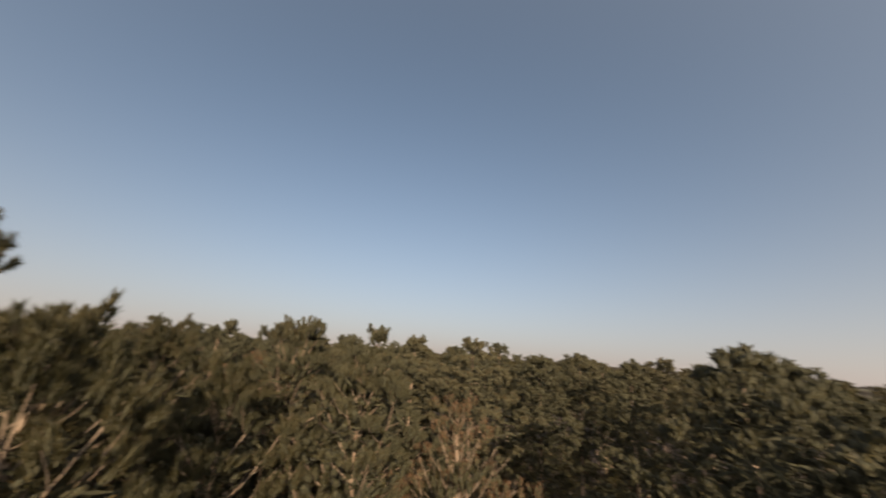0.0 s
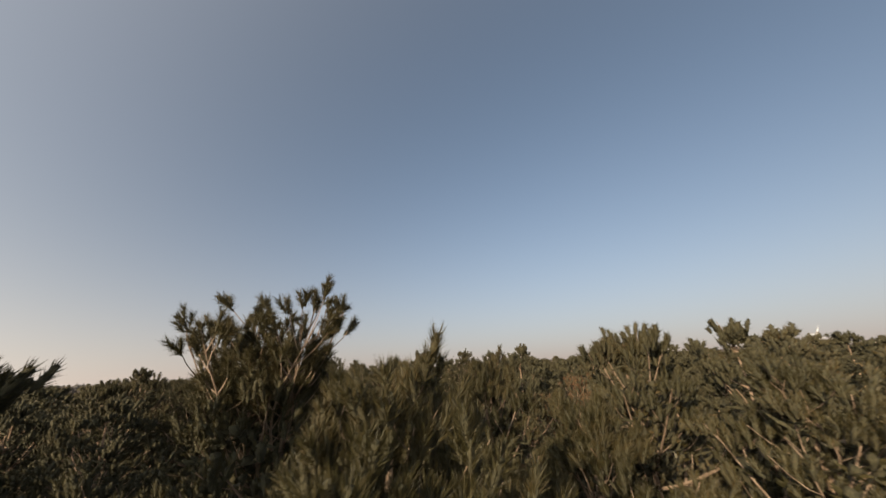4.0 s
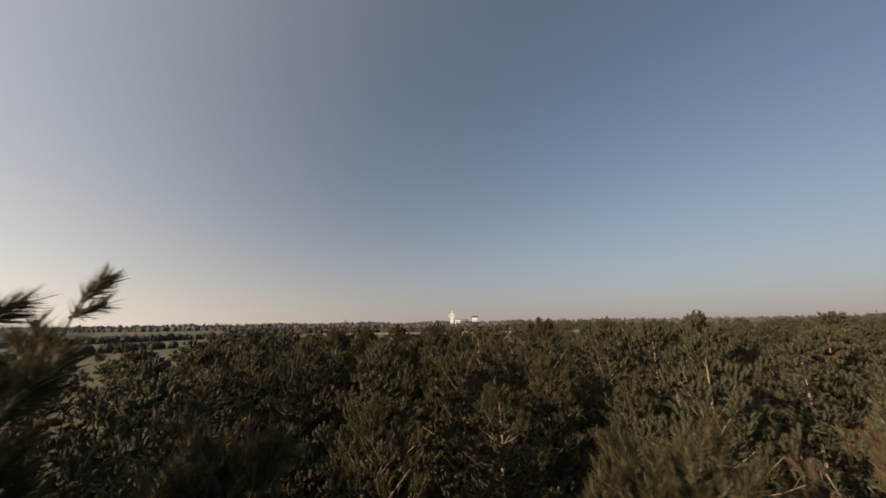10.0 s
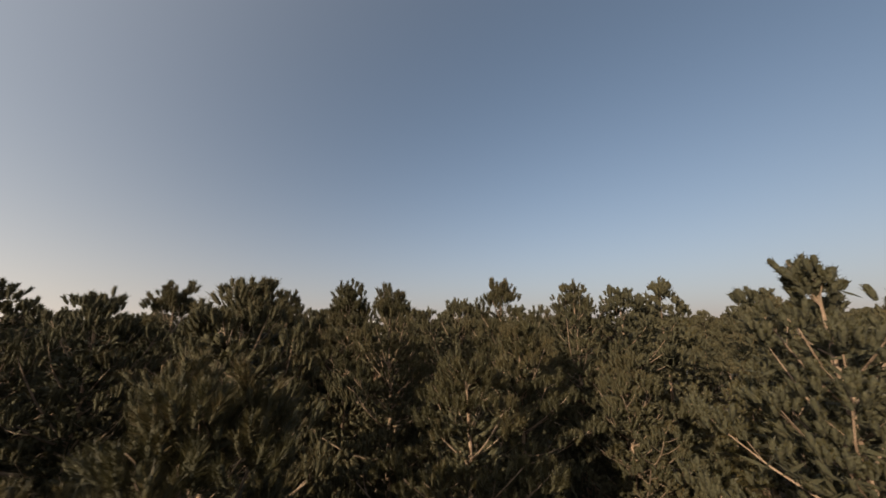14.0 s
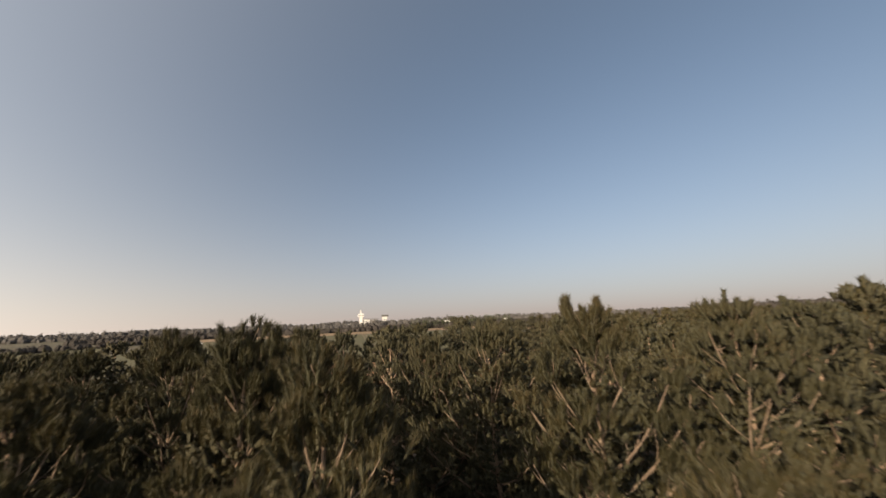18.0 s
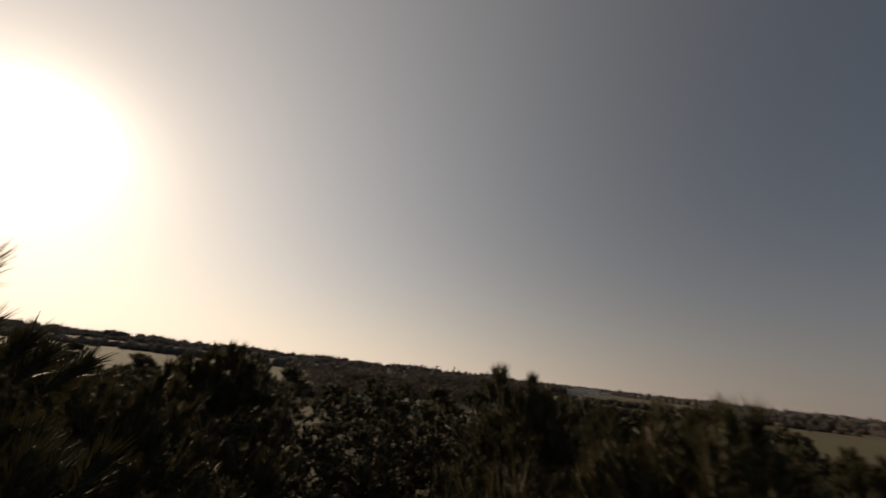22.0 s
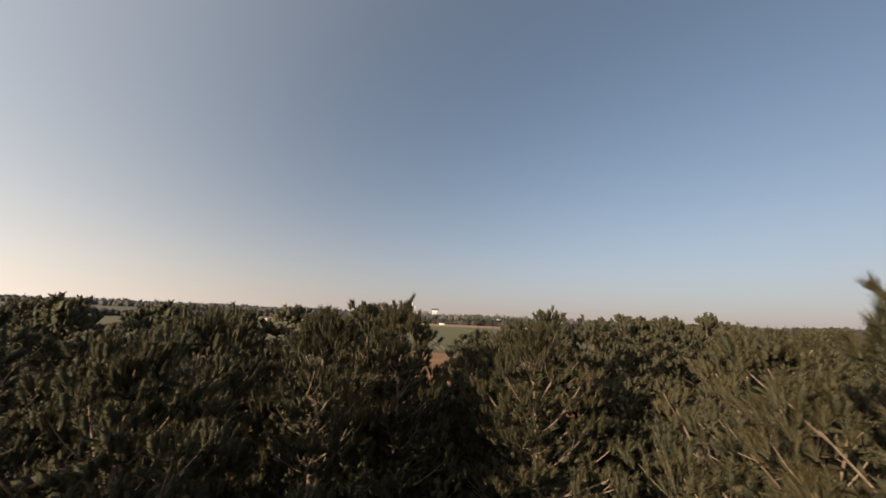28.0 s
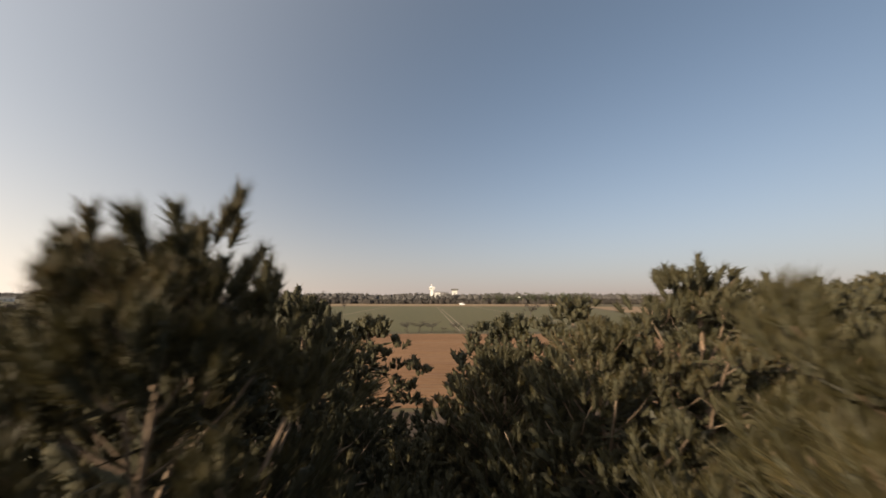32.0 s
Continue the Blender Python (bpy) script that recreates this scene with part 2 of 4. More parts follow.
def tube(buf, points, radii, sides=5):
    """A tapered tube along points."""
    points = np.asarray(points, float)
    n = len(points)
    way = np.gradient(points, axis=0)
    way /= np.linalg.norm(way, axis=1)[:, None] + 1e-9
    side = np.cross(way, (0.31, 0.17, 0.94))
    side /= np.linalg.norm(side, axis=1)[:, None] + 1e-9
    over = np.cross(way, side)
    a = np.arange(sides) * 2 * math.pi / sides
    ring = side[:, None, :] * np.cos(a)[None, :, None] + over[:, None, :] * np.sin(a)[None, :, None]
    verts = (points[:, None, :] + ring * np.asarray(radii)[:, None, None]).reshape(-1, 3)
    faces = [(i * sides + k, i * sides + (k + 1) % sides, (i + 1) * sides + (k + 1) % sides, (i + 1) * sides + k)
             for i in range(n - 1) for k in range(sides)]
    buf.add(verts, faces)


def box(buf, x0, x1, y0, y1, z0, z1):
    v = [(x, y, z) for z in (z0, z1) for y in (y0, y1) for x in (x0, x1)]
    buf.add(v, [(0, 2, 3, 1), (4, 5, 7, 6), (0, 1, 5, 4), (2, 6, 7, 3), (0, 4, 6, 2), (1, 3, 7, 5)])


def part(name, buf, mat, parent, label="", smooth=False):
    ob = new(name, buf.mesh(name, mat, smooth))
    ob.parent = parent
    return tagged(ob, label)


def thing(name, label, category, group="", kind="", at=(0, 0, 0), turn=0.0):
    ob = tagged(new(name), label, category, group, kind)
    ob.empty_display_size = 0.2
    ob.matrix_basis = pose(*at, 0, 0, turn)
    return ob


def setting(name, buf, mat, label, category):
    return tagged(new(name, buf.mesh(name, mat)), label, category, kind="structure")


def sheet(name, corners, z, mat, label, category="field"):
    b = Buffer()
    b.add([(x, y, z) for x, y in corners], [tuple(range(len(corners)))])
    return setting(name, b, mat, label, category)


# ---- pines ----
def unit(v):
    return v / (np.linalg.norm(v) + 1e-9)


LOOKS = {  # needles on a shoot, their width and length, the shoot's length and core radius, sides of the core
    "tuft": (104, 0.0045, 0.074, 0.14, 0.013, 4),
    "close": (110, 0.0042, 0.07, 0.13, 0.017, 5),
    "fine": (50, 0.0068, 0.06, 0.13, 0.023, 4),
    "mid": (19, 0.0135, 0.054, 0.125, 0.033, 4),
    "far": (8, 0.032, 0.08, 0.13, 0.05, 3),
    "coarse": (4, 0.07, 0.14, 0.2, 0.085, 3),
}
UP = np.array((0.0, 0.0, 1.0))


def shoots(rng, bases, ways, look_name):
    """Shoots like plump bottle brushes: a spindle of packed needles, and needles standing forward off it."""
    blades, width, needle, length, core, sides = LOOKS[look_name]
    n = len(bases)
    ways = ways / (np.linalg.norm(ways, axis=1)[:, None] + 1e-9)
    side = np.cross(ways, (0.3, 0.5, 0.81))
    side /= np.linalg.norm(side, axis=1)[:, None] + 1e-9
    over = np.cross(ways, side)
    size = rng.uniform(0.65, 1.2, n)
    ln = length * size
    ts, rs = ((0.0, 0.5, 1.0), (0.5, 1.0, 0.75)) if sides > 3 else ((0.0, 0.75), (0.6, 1.0))
    a = np.arange(sides) * 2 * math.pi / sides
    circle = side[:, None] * np.cos(a)[None, :, None] + over[:, None] * np.sin(a)[None, :, None]
    rings = [bases[:, None] + ways[:, None] * (t * ln)[:, None, None] + circle * (r * core * np.sqrt(size))[:, None, None] for t, r in zip(ts, rs)]
    tip = bases + ways * (ln + core * 0.5)[:, None]
    m = len(ts) * sides
    cores = np.concatenate(rings + [tip[:, None]], 1).reshape(-1, 3)
    f = []
    for i in range(len(ts) - 1):
        for k in range(sides):
            p, q = i * sides + k, i * sides + (k + 1) % sides
            f += [(p, q, q + sides), (p, q + sides, p + sides)]
    f += [(m - sides + k, m - sides + (k + 1) % sides, m) for k in range(sides)]
    core_faces = (np.array(f)[None] + np.arange(n)[:, None, None] * (m + 1)).reshape(-1, 3)
    # needles, wide open at the foot of the shoot and closing towards its tip
    t = 0.08 + 0.92 * rng.random((n, blades)) ** 0.8
    a = rng.random((n, blades)) * 2 * math.pi
    spread = {"close": 47, "fine": 49, "tuft": 56}.get(look_name, 60)
    lift = np.radians(np.maximum(6, rng.normal(spread, 9, (n, blades)) * (1.05 - 0.6 * t)))
    out = side[:, None] * np.cos(a)[..., None] + over[:, None] * np.sin(a)[..., None]
    d = out * np.sin(lift)[..., None] + ways[:, None] * np.cos(lift)[..., None]
    root = bases[:, None] + ways[:, None] * (t * ln[:, None])[..., None] + out * core * 0.6
    nl = needle * rng.uniform(0.75, 1.1, (n, blades)) * np.sqrt(size)[:, None]
    end = root + d * nl[..., None]
    flat = np.cross(d, rng.normal(size=(n, blades, 3)))
    flat /= np.linalg.norm(flat, axis=2)[..., None] + 1e-9
    w = flat * width * 0.5
    v = np.stack([root + w, end, root - w], 2).reshape(-1, 3)
    return cores, core_faces, v, np.arange(n * blades * 3).reshape(-1, 3)


def dead(rng, spots, size):
    """Dark slivers added inside the crown to deepen its shade and block light."""
    n = len(spots)
    d = rng.normal(size=(n, 3)) * (1, 1, 0.6)
    d /= np.linalg.norm(d, axis=1)[:, None]
    w = np.cross(d, rng.normal(size=(n, 3)))
    w *= 0.13 * size / (np.linalg.norm(w, axis=1)[:, None] + 1e-9)
    v = np.stack([spots - d * size, spots + w, spots + d * size, spots - w], 1).reshape(-1, 3)
    q = np.arange(n)[:, None] * 4
    return v, np.concatenate([q + (0, 1, 2), q + (0, 2, 3)])


def curve(rng, start, way, length, lift, n=6):
    """A twig's line that bends upwards."""
    s = np.linspace(0, 1, n)[:, None]
    side = np.cross(way, UP)
    side = side / (np.linalg.norm(side) + 1e-9)
    return start + way * length * s + UP * (lift * length * s ** 2.2) + side * (np.sin(s * rng.uniform(1, 4)) * rng.normal(0, 0.13) * length)


DENSITY = {  # metres between side twigs, shoots in a clump
    "close": (0.21, 6), "fine": (0.21, 6), "mid": (0.25, 6), "far": (0.36, 4), "coarse": (0.7, 3)}


def bough(rng, start, azimuth, length, rise, look_name, bare=0.3):
    """One limb: its wood with side twigs, the shoots' bases and ways, and spots for the dark slivers that shade its
    inside. Upright shoots stand in rounded clumps at the twigs' ends.
    """
    wood = Buffer()
    out = np.array((math.cos(azimuth), math.sin(azimuth), 0))
    way = out * math.cos(rise) + UP * math.sin(rise)
    pts = curve(rng, start, way, length, 0.32, 8)
    thick = 0.004 + 0.009 * length
    rich = look_name in ("fine", "close")
    step, count = DENSITY[look_name]
    if rich:
        tube(wood, pts, thick * (1 - 0.75 * np.linspace(0, 1, 8)) + 0.003, 5)
    elif look_name == "mid":
        tube(wood, pts[::2], thick * (1 - 0.75 * np.linspace(0, 1, 4)) + 0.004, 3)
    bases, ways = [], []

    def clump(at, along, k, wide):
        lean = unit(UP * 1.15 + along * 0.38 + rng.normal(0, 0.1, 3))
        for j in range(k):
            off = rng.normal(0, 0.5, 3) * (wide, wide, wide * 0.7)
            bases.append(at + off * 0.7 - lean * 0.08)
            ways.append(unit(lean + off / wide * 0.4 + rng.normal(0, 0.08, 3)))

    cross = np.cross(out, UP)
    n = max(2, int(length * (1 - bare) / step + 0.5))
    for k in range(n):
        s = bare + (1 - bare) * (k + rng.uniform(0.1, 0.9)) / n
        at = np.array([np.interp(s, np.linspace(0, 1, 8), pts[:, i]) for i in range(3)])
        sign = 1 if k % 2 else -1
        w = unit(way * rng.uniform(0.4, 0.9) + cross * sign * rng.uniform(0.6, 1.2) + UP * rng.uniform(-0.2, 0.6))
        ln = (0.14 + 0.32 * length ** 0.6 * (1 - s) ** 0.6) * rng.uniform(0.7, 1.25)
        twig = curve(rng, at, w, ln, 0.4, 4)
        if rich:
            tube(wood, twig, np.linspace(thick * 0.45, 0.004, 4), 3)
        elif look_name == "mid" and k % 2:
            tube(wood, twig[::3], (thick * 0.45, 0.004), 3)
        clump(twig[-1], unit(twig[-1] - twig[-2]), count, 0.16)
    clump(pts[-1], unit(pts[-1] - pts[-3]), count + 2, 0.17)
    k = int({"close": 10, "fine": 14, "mid": 12, "far": 8, "coarse": 4}[look_name] * length) + 2
    s = rng.uniform(0.05, 0.7, k)
    spots = start + (pts[-1] - start) * s[:, None] + rng.normal(0, 0.1, (k, 3)) * (1, 1, 0.6) * (0.4 + s[:, None])
    return wood, (np.array(bases), np.array(ways), spots)


def leafy(rng, parts, look_name):
    """The needles of one or more limbs as one mesh: the shade-dark slivers and packed cores first, then the single
    needles.
    """
    green = Buffer()
    spots = np.concatenate([q[2] for q in parts])
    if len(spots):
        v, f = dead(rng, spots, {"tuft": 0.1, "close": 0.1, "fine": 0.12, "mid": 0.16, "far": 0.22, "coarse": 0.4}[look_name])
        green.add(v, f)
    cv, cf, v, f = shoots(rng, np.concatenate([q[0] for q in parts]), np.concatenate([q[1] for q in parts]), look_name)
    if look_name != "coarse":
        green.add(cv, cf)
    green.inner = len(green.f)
    green.add(v, f)
    return green, v[:, 2].max()


def crown_plan(rng, height, reach, depth, gap, sharp, flat=0.0):
    """Where the limbs leave the trunk: height, azimuth, length, rise and the depth of their tips, which lie on an uneven dome."""
    plan, d, a = [], 0.06, rng.random() * 6.28
    lobe = rng.random(3) * 6.28
    while d < depth:
        rad = reach * (1 - math.exp(-d / sharp)) * (1 + 0.1 * d) * (1 - 0.45 * max(0, d / depth - 0.7))
        for k in range(4 if d < 0.2 else 5):
            a += 2.4 + rng.normal(0, 0.25)
            lump = 1 + 0.16 * math.sin(2 * a + lobe[0] + 1.3 * d) + 0.12 * math.sin(3 * a + lobe[1] - 2.1 * d)
            ln = max(0.16, rad * rng.uniform(0.72, 1.12) * lump)
            rise = radians(64 - 50 * min(1, d / 1.8) - 14 * flat + rng.normal(0, 8))
            plan.append((height - d * rng.uniform(0.85, 1.15) - ln * (math.sin(rise) + 0.28), a, ln / max(0.5, math.cos(rise)) ** 0.5, rise, d))
        d += gap * rng.uniform(0.75, 1.25) * (0.52 + 0.2 * d)
    return plan


def inner_shoots(rng, pts, height, reach, depth, sharp, count):
    """Shoots on the short twigs inside the crown: bases, ways and no spots for dark slivers."""
    d = 0.45 + (depth - 0.45) * rng.random(count) ** 0.8
    a = rng.random(count) * 2 * math.pi
    r = reach * (1 - np.exp(-d / sharp)) * rng.uniform(0.1, 0.62, count)
    h = height - d
    bases = np.stack([np.interp(h, pts[:, 2], pts[:, 0]) + r * np.cos(a), np.interp(h, pts[:, 2], pts[:, 1]) + r * np.sin(a), h], 1)
    ways = np.stack([np.cos(a), np.sin(a), rng.uniform(0.6, 1.5, count)], 1) + rng.normal(0, 0.25, (count, 3))
    return bases, ways, np.zeros((0, 3))


def trunk_points(rng, height):
    s = np.linspace(0, 1, 12)
    x, y = np.cumsum(rng.normal(0, 0.035, 12)), np.cumsum(rng.normal(0, 0.035, 12))
    return np.stack([x - x[0] - (x[-1] - x[0]) * s, y - y[0] - (y[-1] - y[0]) * s, height * s], 1)


TOPS = {}


def leader(rng, top, look_name, k=6):
    """The upright shoots at the tip of the trunk."""
    bases = np.array([top - (0, 0, 0.1)] * k) + rng.normal(0, 0.03, (k, 3))
    ways = np.stack([np.array((*rng.normal(0, 0.35, 2), 1)) for _ in range(k)])
    return bases, ways, np.zeros((0, 3))


def near_pine(seed, height=10.5, reach=1.3, depth=4.0, gap=0.5, sharp=0.65, label="", fork=0, top_look="fine", leaf=None, share=1.0, flat=0.0):
    """A pine that the camera passes: each limb with its needles is a part."""
    rng = np.random.default_rng(seed)
    tree = thing("pine_tree", label or "olive-green pine with tan branches and upright needle shoots", "tree", "pines of the plantation")
    pts = trunk_points(rng, height)
    b = Buffer()
    tube(b, pts, np.linspace(0.12, 0.012, 12), 8)
    part("trunk", b, BARK, tree, "orange-brown flaking trunk", True)
    highest = height
    if share == 1.0:
        green, top = leafy(rng, [inner_shoots(rng, pts, height, reach, depth, sharp, 480)], "mid" if top_look == "close" else "far")
        part("inner_needles", green, NEEDLES, tree)
    for h, a, ln, rise, d in crown_plan(rng, height, reach, depth, gap, sharp, flat):
        s = np.array([np.interp(h, pts[:, 2], pts[:, i]) for i in range(3)])
        look_name = top_look if d < 1.5 else "fine" if d < 2.0 else "mid"
        wood, mass = bough(rng, s, a, ln, rise, look_name, 0.3 + 0.25 * flat)
        if share < 1:
            keep = rng.random(len(mass[0])) < share
            keep[0] = True
            mass = (mass[0][keep], mass[1][keep], mass[2][:2])
        limb = part("branch", wood, TWIG, tree)
        green, top = leafy(rng, [mass], look_name)
        highest = max(highest, top)
        part("needles", green, leaf or NEEDLES, limb)
    for k in range(fork):
        # two leaning heads of bare curved stems that carry spread tufts above the crown
        head = -1 if k % 2 else 1
        a = rng.random() * 6.28
        wide = 0.42 * math.sqrt(rng.random())
        goal = np.array((head * 0.42 + wide * math.cos(a), 1.3 * wide * math.sin(a), height + 0.5 + 0.06 * head - 0.9 * wide ** 2 - rng.uniform(0, 0.25)))
        s = np.array((head * 0.12, 0, height - rng.uniform(0.5, 0.9)))
        out = unit((goal - s) * (1, 1, 0.0))
        line = curve(rng, s, unit(goal - s), np.linalg.norm(goal - s) / 1.1, 0.16, 8)
        wood, bases, ways = Buffer(), [], []
        tube(wood, line, np.linspace(0.013, 0.004, 8), 5)
        for q in range(10):
            at = line[2 + (q * 5) // 9] if q < 9 else line[-2]
            side = np.cross(out, UP) * (1 if q % 2 else -1)
            w = unit(out * rng.uniform(0.0, 0.8) + UP * rng.uniform(0.3, 1.0) + side * rng.uniform(0.4, 1.2)) if q < 9 else unit(line[-1] - line[-2])
            twig = curve(rng, at, w, rng.uniform(0.1, 0.34), 0.35, 4)
            tube(wood, twig, np.linspace(0.007, 0.003, 4), 3)
            for _ in range(3):
                bases.append(twig[-1] + rng.normal(0, 0.012, 3) - unit(twig[-1] - twig[-2]) * rng.uniform(0, 0.09))
                ways.append(unit(twig[-1] - twig[-2]) + rng.normal(0, 0.42, 3) + UP * 0.15)
        limb = part("branch", wood, TWIG, tree, "bare curved top branch")
        green, top = leafy(rng, [(np.array(bases), np.array(ways), np.zeros((0, 3)))], "tuft")
        highest = max(highest, top)
        part("needles", green, NEEDLES, limb)
    tip, ways, none = leader(rng, pts[-1], top_look)
    m = 24
    a, h = rng.random(m) * 6.28, height - 0.1 - 1.4 * rng.random(m)
    stem = np.stack([np.interp(h, pts[:, 2], pts[:, 0]), np.interp(h, pts[:, 2], pts[:, 1]), h], 1)
    tip = np.concatenate([tip, stem])
    ways = np.concatenate([ways, np.stack([np.cos(a), np.sin(a), rng.uniform(0.5, 1.3, m)], 1)])
    green, top = leafy(rng, [(tip, ways, none)], top_look)
    part("leading_shoot", green, leaf or NEEDLES, tree)
    TOPS[tree] = max(highest, top)
    return tree


def plain_pine(seed, height, reach, depth, gap, sharp, look_name, flat=0.0):
    """Wood, needles and height of a pine seen from further off."""
    rng = np.random.default_rng(seed)
    pts = trunk_points(rng, height)
    wood, parts = Buffer(), []
    tube(wood, pts, np.linspace(0.12, 0.012, 12), 6 if look_name == "mid" else 3)
    for h, a, ln, rise, d in crown_plan(rng, height, reach, depth, gap, sharp, flat):
        s = np.array([np.interp(h, pts[:, 2], pts[:, i]) for i in range(3)])
        w, mass = bough(rng, s, a, ln, rise, look_name, 0.3 + 0.25 * flat)
        if w.v:
            wood.add(np.concatenate(w.v), w.f)
        parts.append(mass)
    parts.append(leader(rng, pts[-1], look_name))
    parts.append(inner_shoots(rng, pts, height, reach, depth, sharp, {"mid": 320, "far": 150, "coarse": 60}[look_name]))
    green, top = leafy(rng, parts, look_name)
    return wood, green, max(height, top)


def mid_pine(seed, reach=1.3, sharp=0.65, look_name="mid", flat=0.0):
    tree = thing("pine_tree", "olive-green pine standing deeper in the plantation", "tree", "pines of the plantation")
    wood, green, top = plain_pine(seed, 10.2, reach, 4.0 if look_name == "mid" else 3.4, 0.55, sharp, look_name, flat)
    part("trunk", wood, BARK, tree)
    part("crown", green, NEEDLES, tree)
    TOPS[tree] = top
    return tree


NEAR = [near_pine(11, reach=1.14, sharp=0.55), near_pine(12, reach=1.01, sharp=0.5), near_pine(13, reach=1.23, sharp=0.6), near_pine(14, reach=0.88, sharp=0.5),
        near_pine(15, reach=1.28, sharp=0.8, gap=0.68, flat=1.0)]
TWIN = near_pine(21, height=10.1, reach=1.14, depth=3.8, sharp=0.7, label="tall pine with a twin candelabra top above its neighbours", fork=16)
CLOSE = [near_pine(51, reach=1.10, depth=3.8, sharp=0.75, top_look="close"), near_pine(52, reach=0.97, depth=3.8, sharp=0.65, top_look="close"), near_pine(53, reach=0.84, depth=3.8, sharp=0.75, top_look="close")]
DEAD = near_pine(61, height=10.0, reach=1.06, depth=3.4, label="dying pine with rust-brown needles and bare pale branches", leaf=RUSTY, share=0.3)
MID = [mid_pine(31, 1.14, 0.55), mid_pine(32, 1.01, 0.5), mid_pine(33, 1.23, 0.6), mid_pine(34, 1.28, 0.8, flat=1.0)]
FAR = [mid_pine(35, 1.14, 0.55, "far"), mid_pine(36, 1.28, 0.6, "far", 1.0), mid_pine(37, 1.06, 0.5, "far")]
HALF = [plain_pine(45 + k, 10.0, (1.15, 1.3, 1.05)[k], 3.4, 0.55, 0.7, "far") for k in range(3)]
DEEP = [plain_pine(41 + k, 10.0, (1.2, 1.35, 1.1)[k], 3.4, 0.75, 0.75, "coarse") for k in range(3)]

# trees whose tops stand out: x, y, top above the first eye, shape
KEY = [
    (4.1, 4.95, 0.48, 0), (3.3, 4.8, 0.36, 3), (4.0, 3.35, 0.05, 2), (0.75, 3.05, 0.24, 1), (-1.15, 3.75, 0.52, 3), (-0.6, 4.3, 0.3, 3),
    (1.35, 5.0, 0.2, 3), (2.6, 4.15, -0.12, 3), (2.8, 5.9, 0.32, 1), (0.8, 6.3, 0.26, 1), (6.75, 5.5, 0.44, 0), (9.9, 6.4, 0.46, 2),
    (10.1, 4.4, 0.46, 4), (14.5, 5.2, 0.55, 4), (4.55, 15.5, 0.76, 0), (6.45, 15.3, 0.76, 1), (9.5, 15.8, 0.76, 2), (14.6, 16.9, 0.68, 4),
    (7.8, 15.5, 0.52, 3), (3.6, 15.5, 0.31, 3), (13.2, 15.6, 0.3, 0), (6.3, 13.6, -0.7, 1), (19.9, 18.0, 0.2, 2), (-0.14, 11.66, 0.06, 1), (0.25, 12.35, 0.27, 3), (0.95, 3.5, 0.14, 3),
    (-4.1, 15.2, 0.52, 2), (0.0, 15.4, 0.42, 1), (0.45, 19.35, 0.22, 3), (1.33, 15.44, 0.66, 2), (2.05, 14.5, 0.46, 3), (0.8, 10.0, -0.4, 0),
    (2.9, 12.4, -0.5, 1), (4.2, 13.5, -0.1, 2), (-0.25, 17.8, 0.6, 3), (1.25, 17.75, 0.52, 3), (4.6, 18.2, 0.5, 0), (3.8, 19.6, 0.3, 1),
    (-1.75, 15.4, 0.56, 3), (-4.8, 21.4, 0.2, 0), (-6.3, 20.3, 0.16, 2), (-4.3, 19.6, 0.1, 1), (-7.0, 15.5, -0.2, 0), (-6.0, 13.9, -0.15, 2), (-8.4, 13.4, -0.1, 1), (-9.0, 16.9, -0.1, 3), (-7.6, 17.8, 0.0, 1), (-8.2, 19.6, 0.02, 2), (-9.9, 20.2, -0.15, 4),
    (-7.5, 24.4, 0.0, 0), (-5.9, 24.6, 0.0, 3), (-5.1, 25.1, 0.16, 1), (-9.8, 25.4, 0.04, 2), (-7.9, 23.0, 0.15, 3), (-3.6, 23.3, 0.12, 1),
    (-2.45, 22.5, 0.55, 1), (-3.1, 23.4, 0.42, 3), (-3.5, 22.7, 0.4, 1), (-3.75, 25.2, 0.0, 1), (-3.7, 26.6, -0.25, 0), (-3.15, 27.3, -0.3, 3), (-2.9, 28.9, -0.25, 3), (-3.0, 25.6, 0.1, 3), (-0.2, 27.7, -0.15, 3), (0.05, 26.5, -0.2, 3), (0.7, 26.9, 0.0, 1), (-0.6, 26.3, -0.55, 3), (-1.95, 22.9, 0.05, 3), (-0.8, 25.4, -0.33, 1), (0.6, 24.3, 0.52, 1), (-0.45, 23.9, 0.0, 3), (1.7, 24.5, 0.2, 1),
    (6.5, 26.6, 0.48, 2), (18.7, 33.2, 0.23, 2), (-6.75, 23.6, 0.1, 3), (-5.4, 23.0, 0.13, 1), (-3.3, 21.3, 0.27, 3), (-0.35, 22.3, 0.2, 3),
    (3.2, 25.2, 0.25, 0), (4.6, 25.6, 0.3, 4), (-1.75, 25.6, -1.5, 3), (-1.2, 27.6, -1.9, 0), (-2.9, 26.8, -1.2, 1),
    (-3.6, 6.6, 0.2, 0), (-5.0, 5.2, 0.22, 2), (-4.6, 8.2, 0.2, 4), (-6.5, 7.0, 0.25, 1), (-2.1, 14.0, 0.3, 1), (-3.9, 13.1, 0.22, 0), (-0.7, 18.3, 0.46, 1),
]
DYING = [(5.1, 7.3, -0.1), (4.9, 2.2, -0.45)]
placed = []
PATH = [(r[1], r[2], r[3]) for r in ROWS]


def plant(x, y, top, source, rng):
    """A copy of a pine at a place, with its top at a height."""
    s = (top - GROUND) / TOPS[source]
    copy_thing(source, pose(x, y, 0, rng.normal(0, 0.4), rng.normal(0, 0.4), rng.uniform(0, 360)) @ Matrix.Diagonal((rng.uniform(0.95, 1.1),) * 2 + (s, 1)))
    placed.append((x, y))


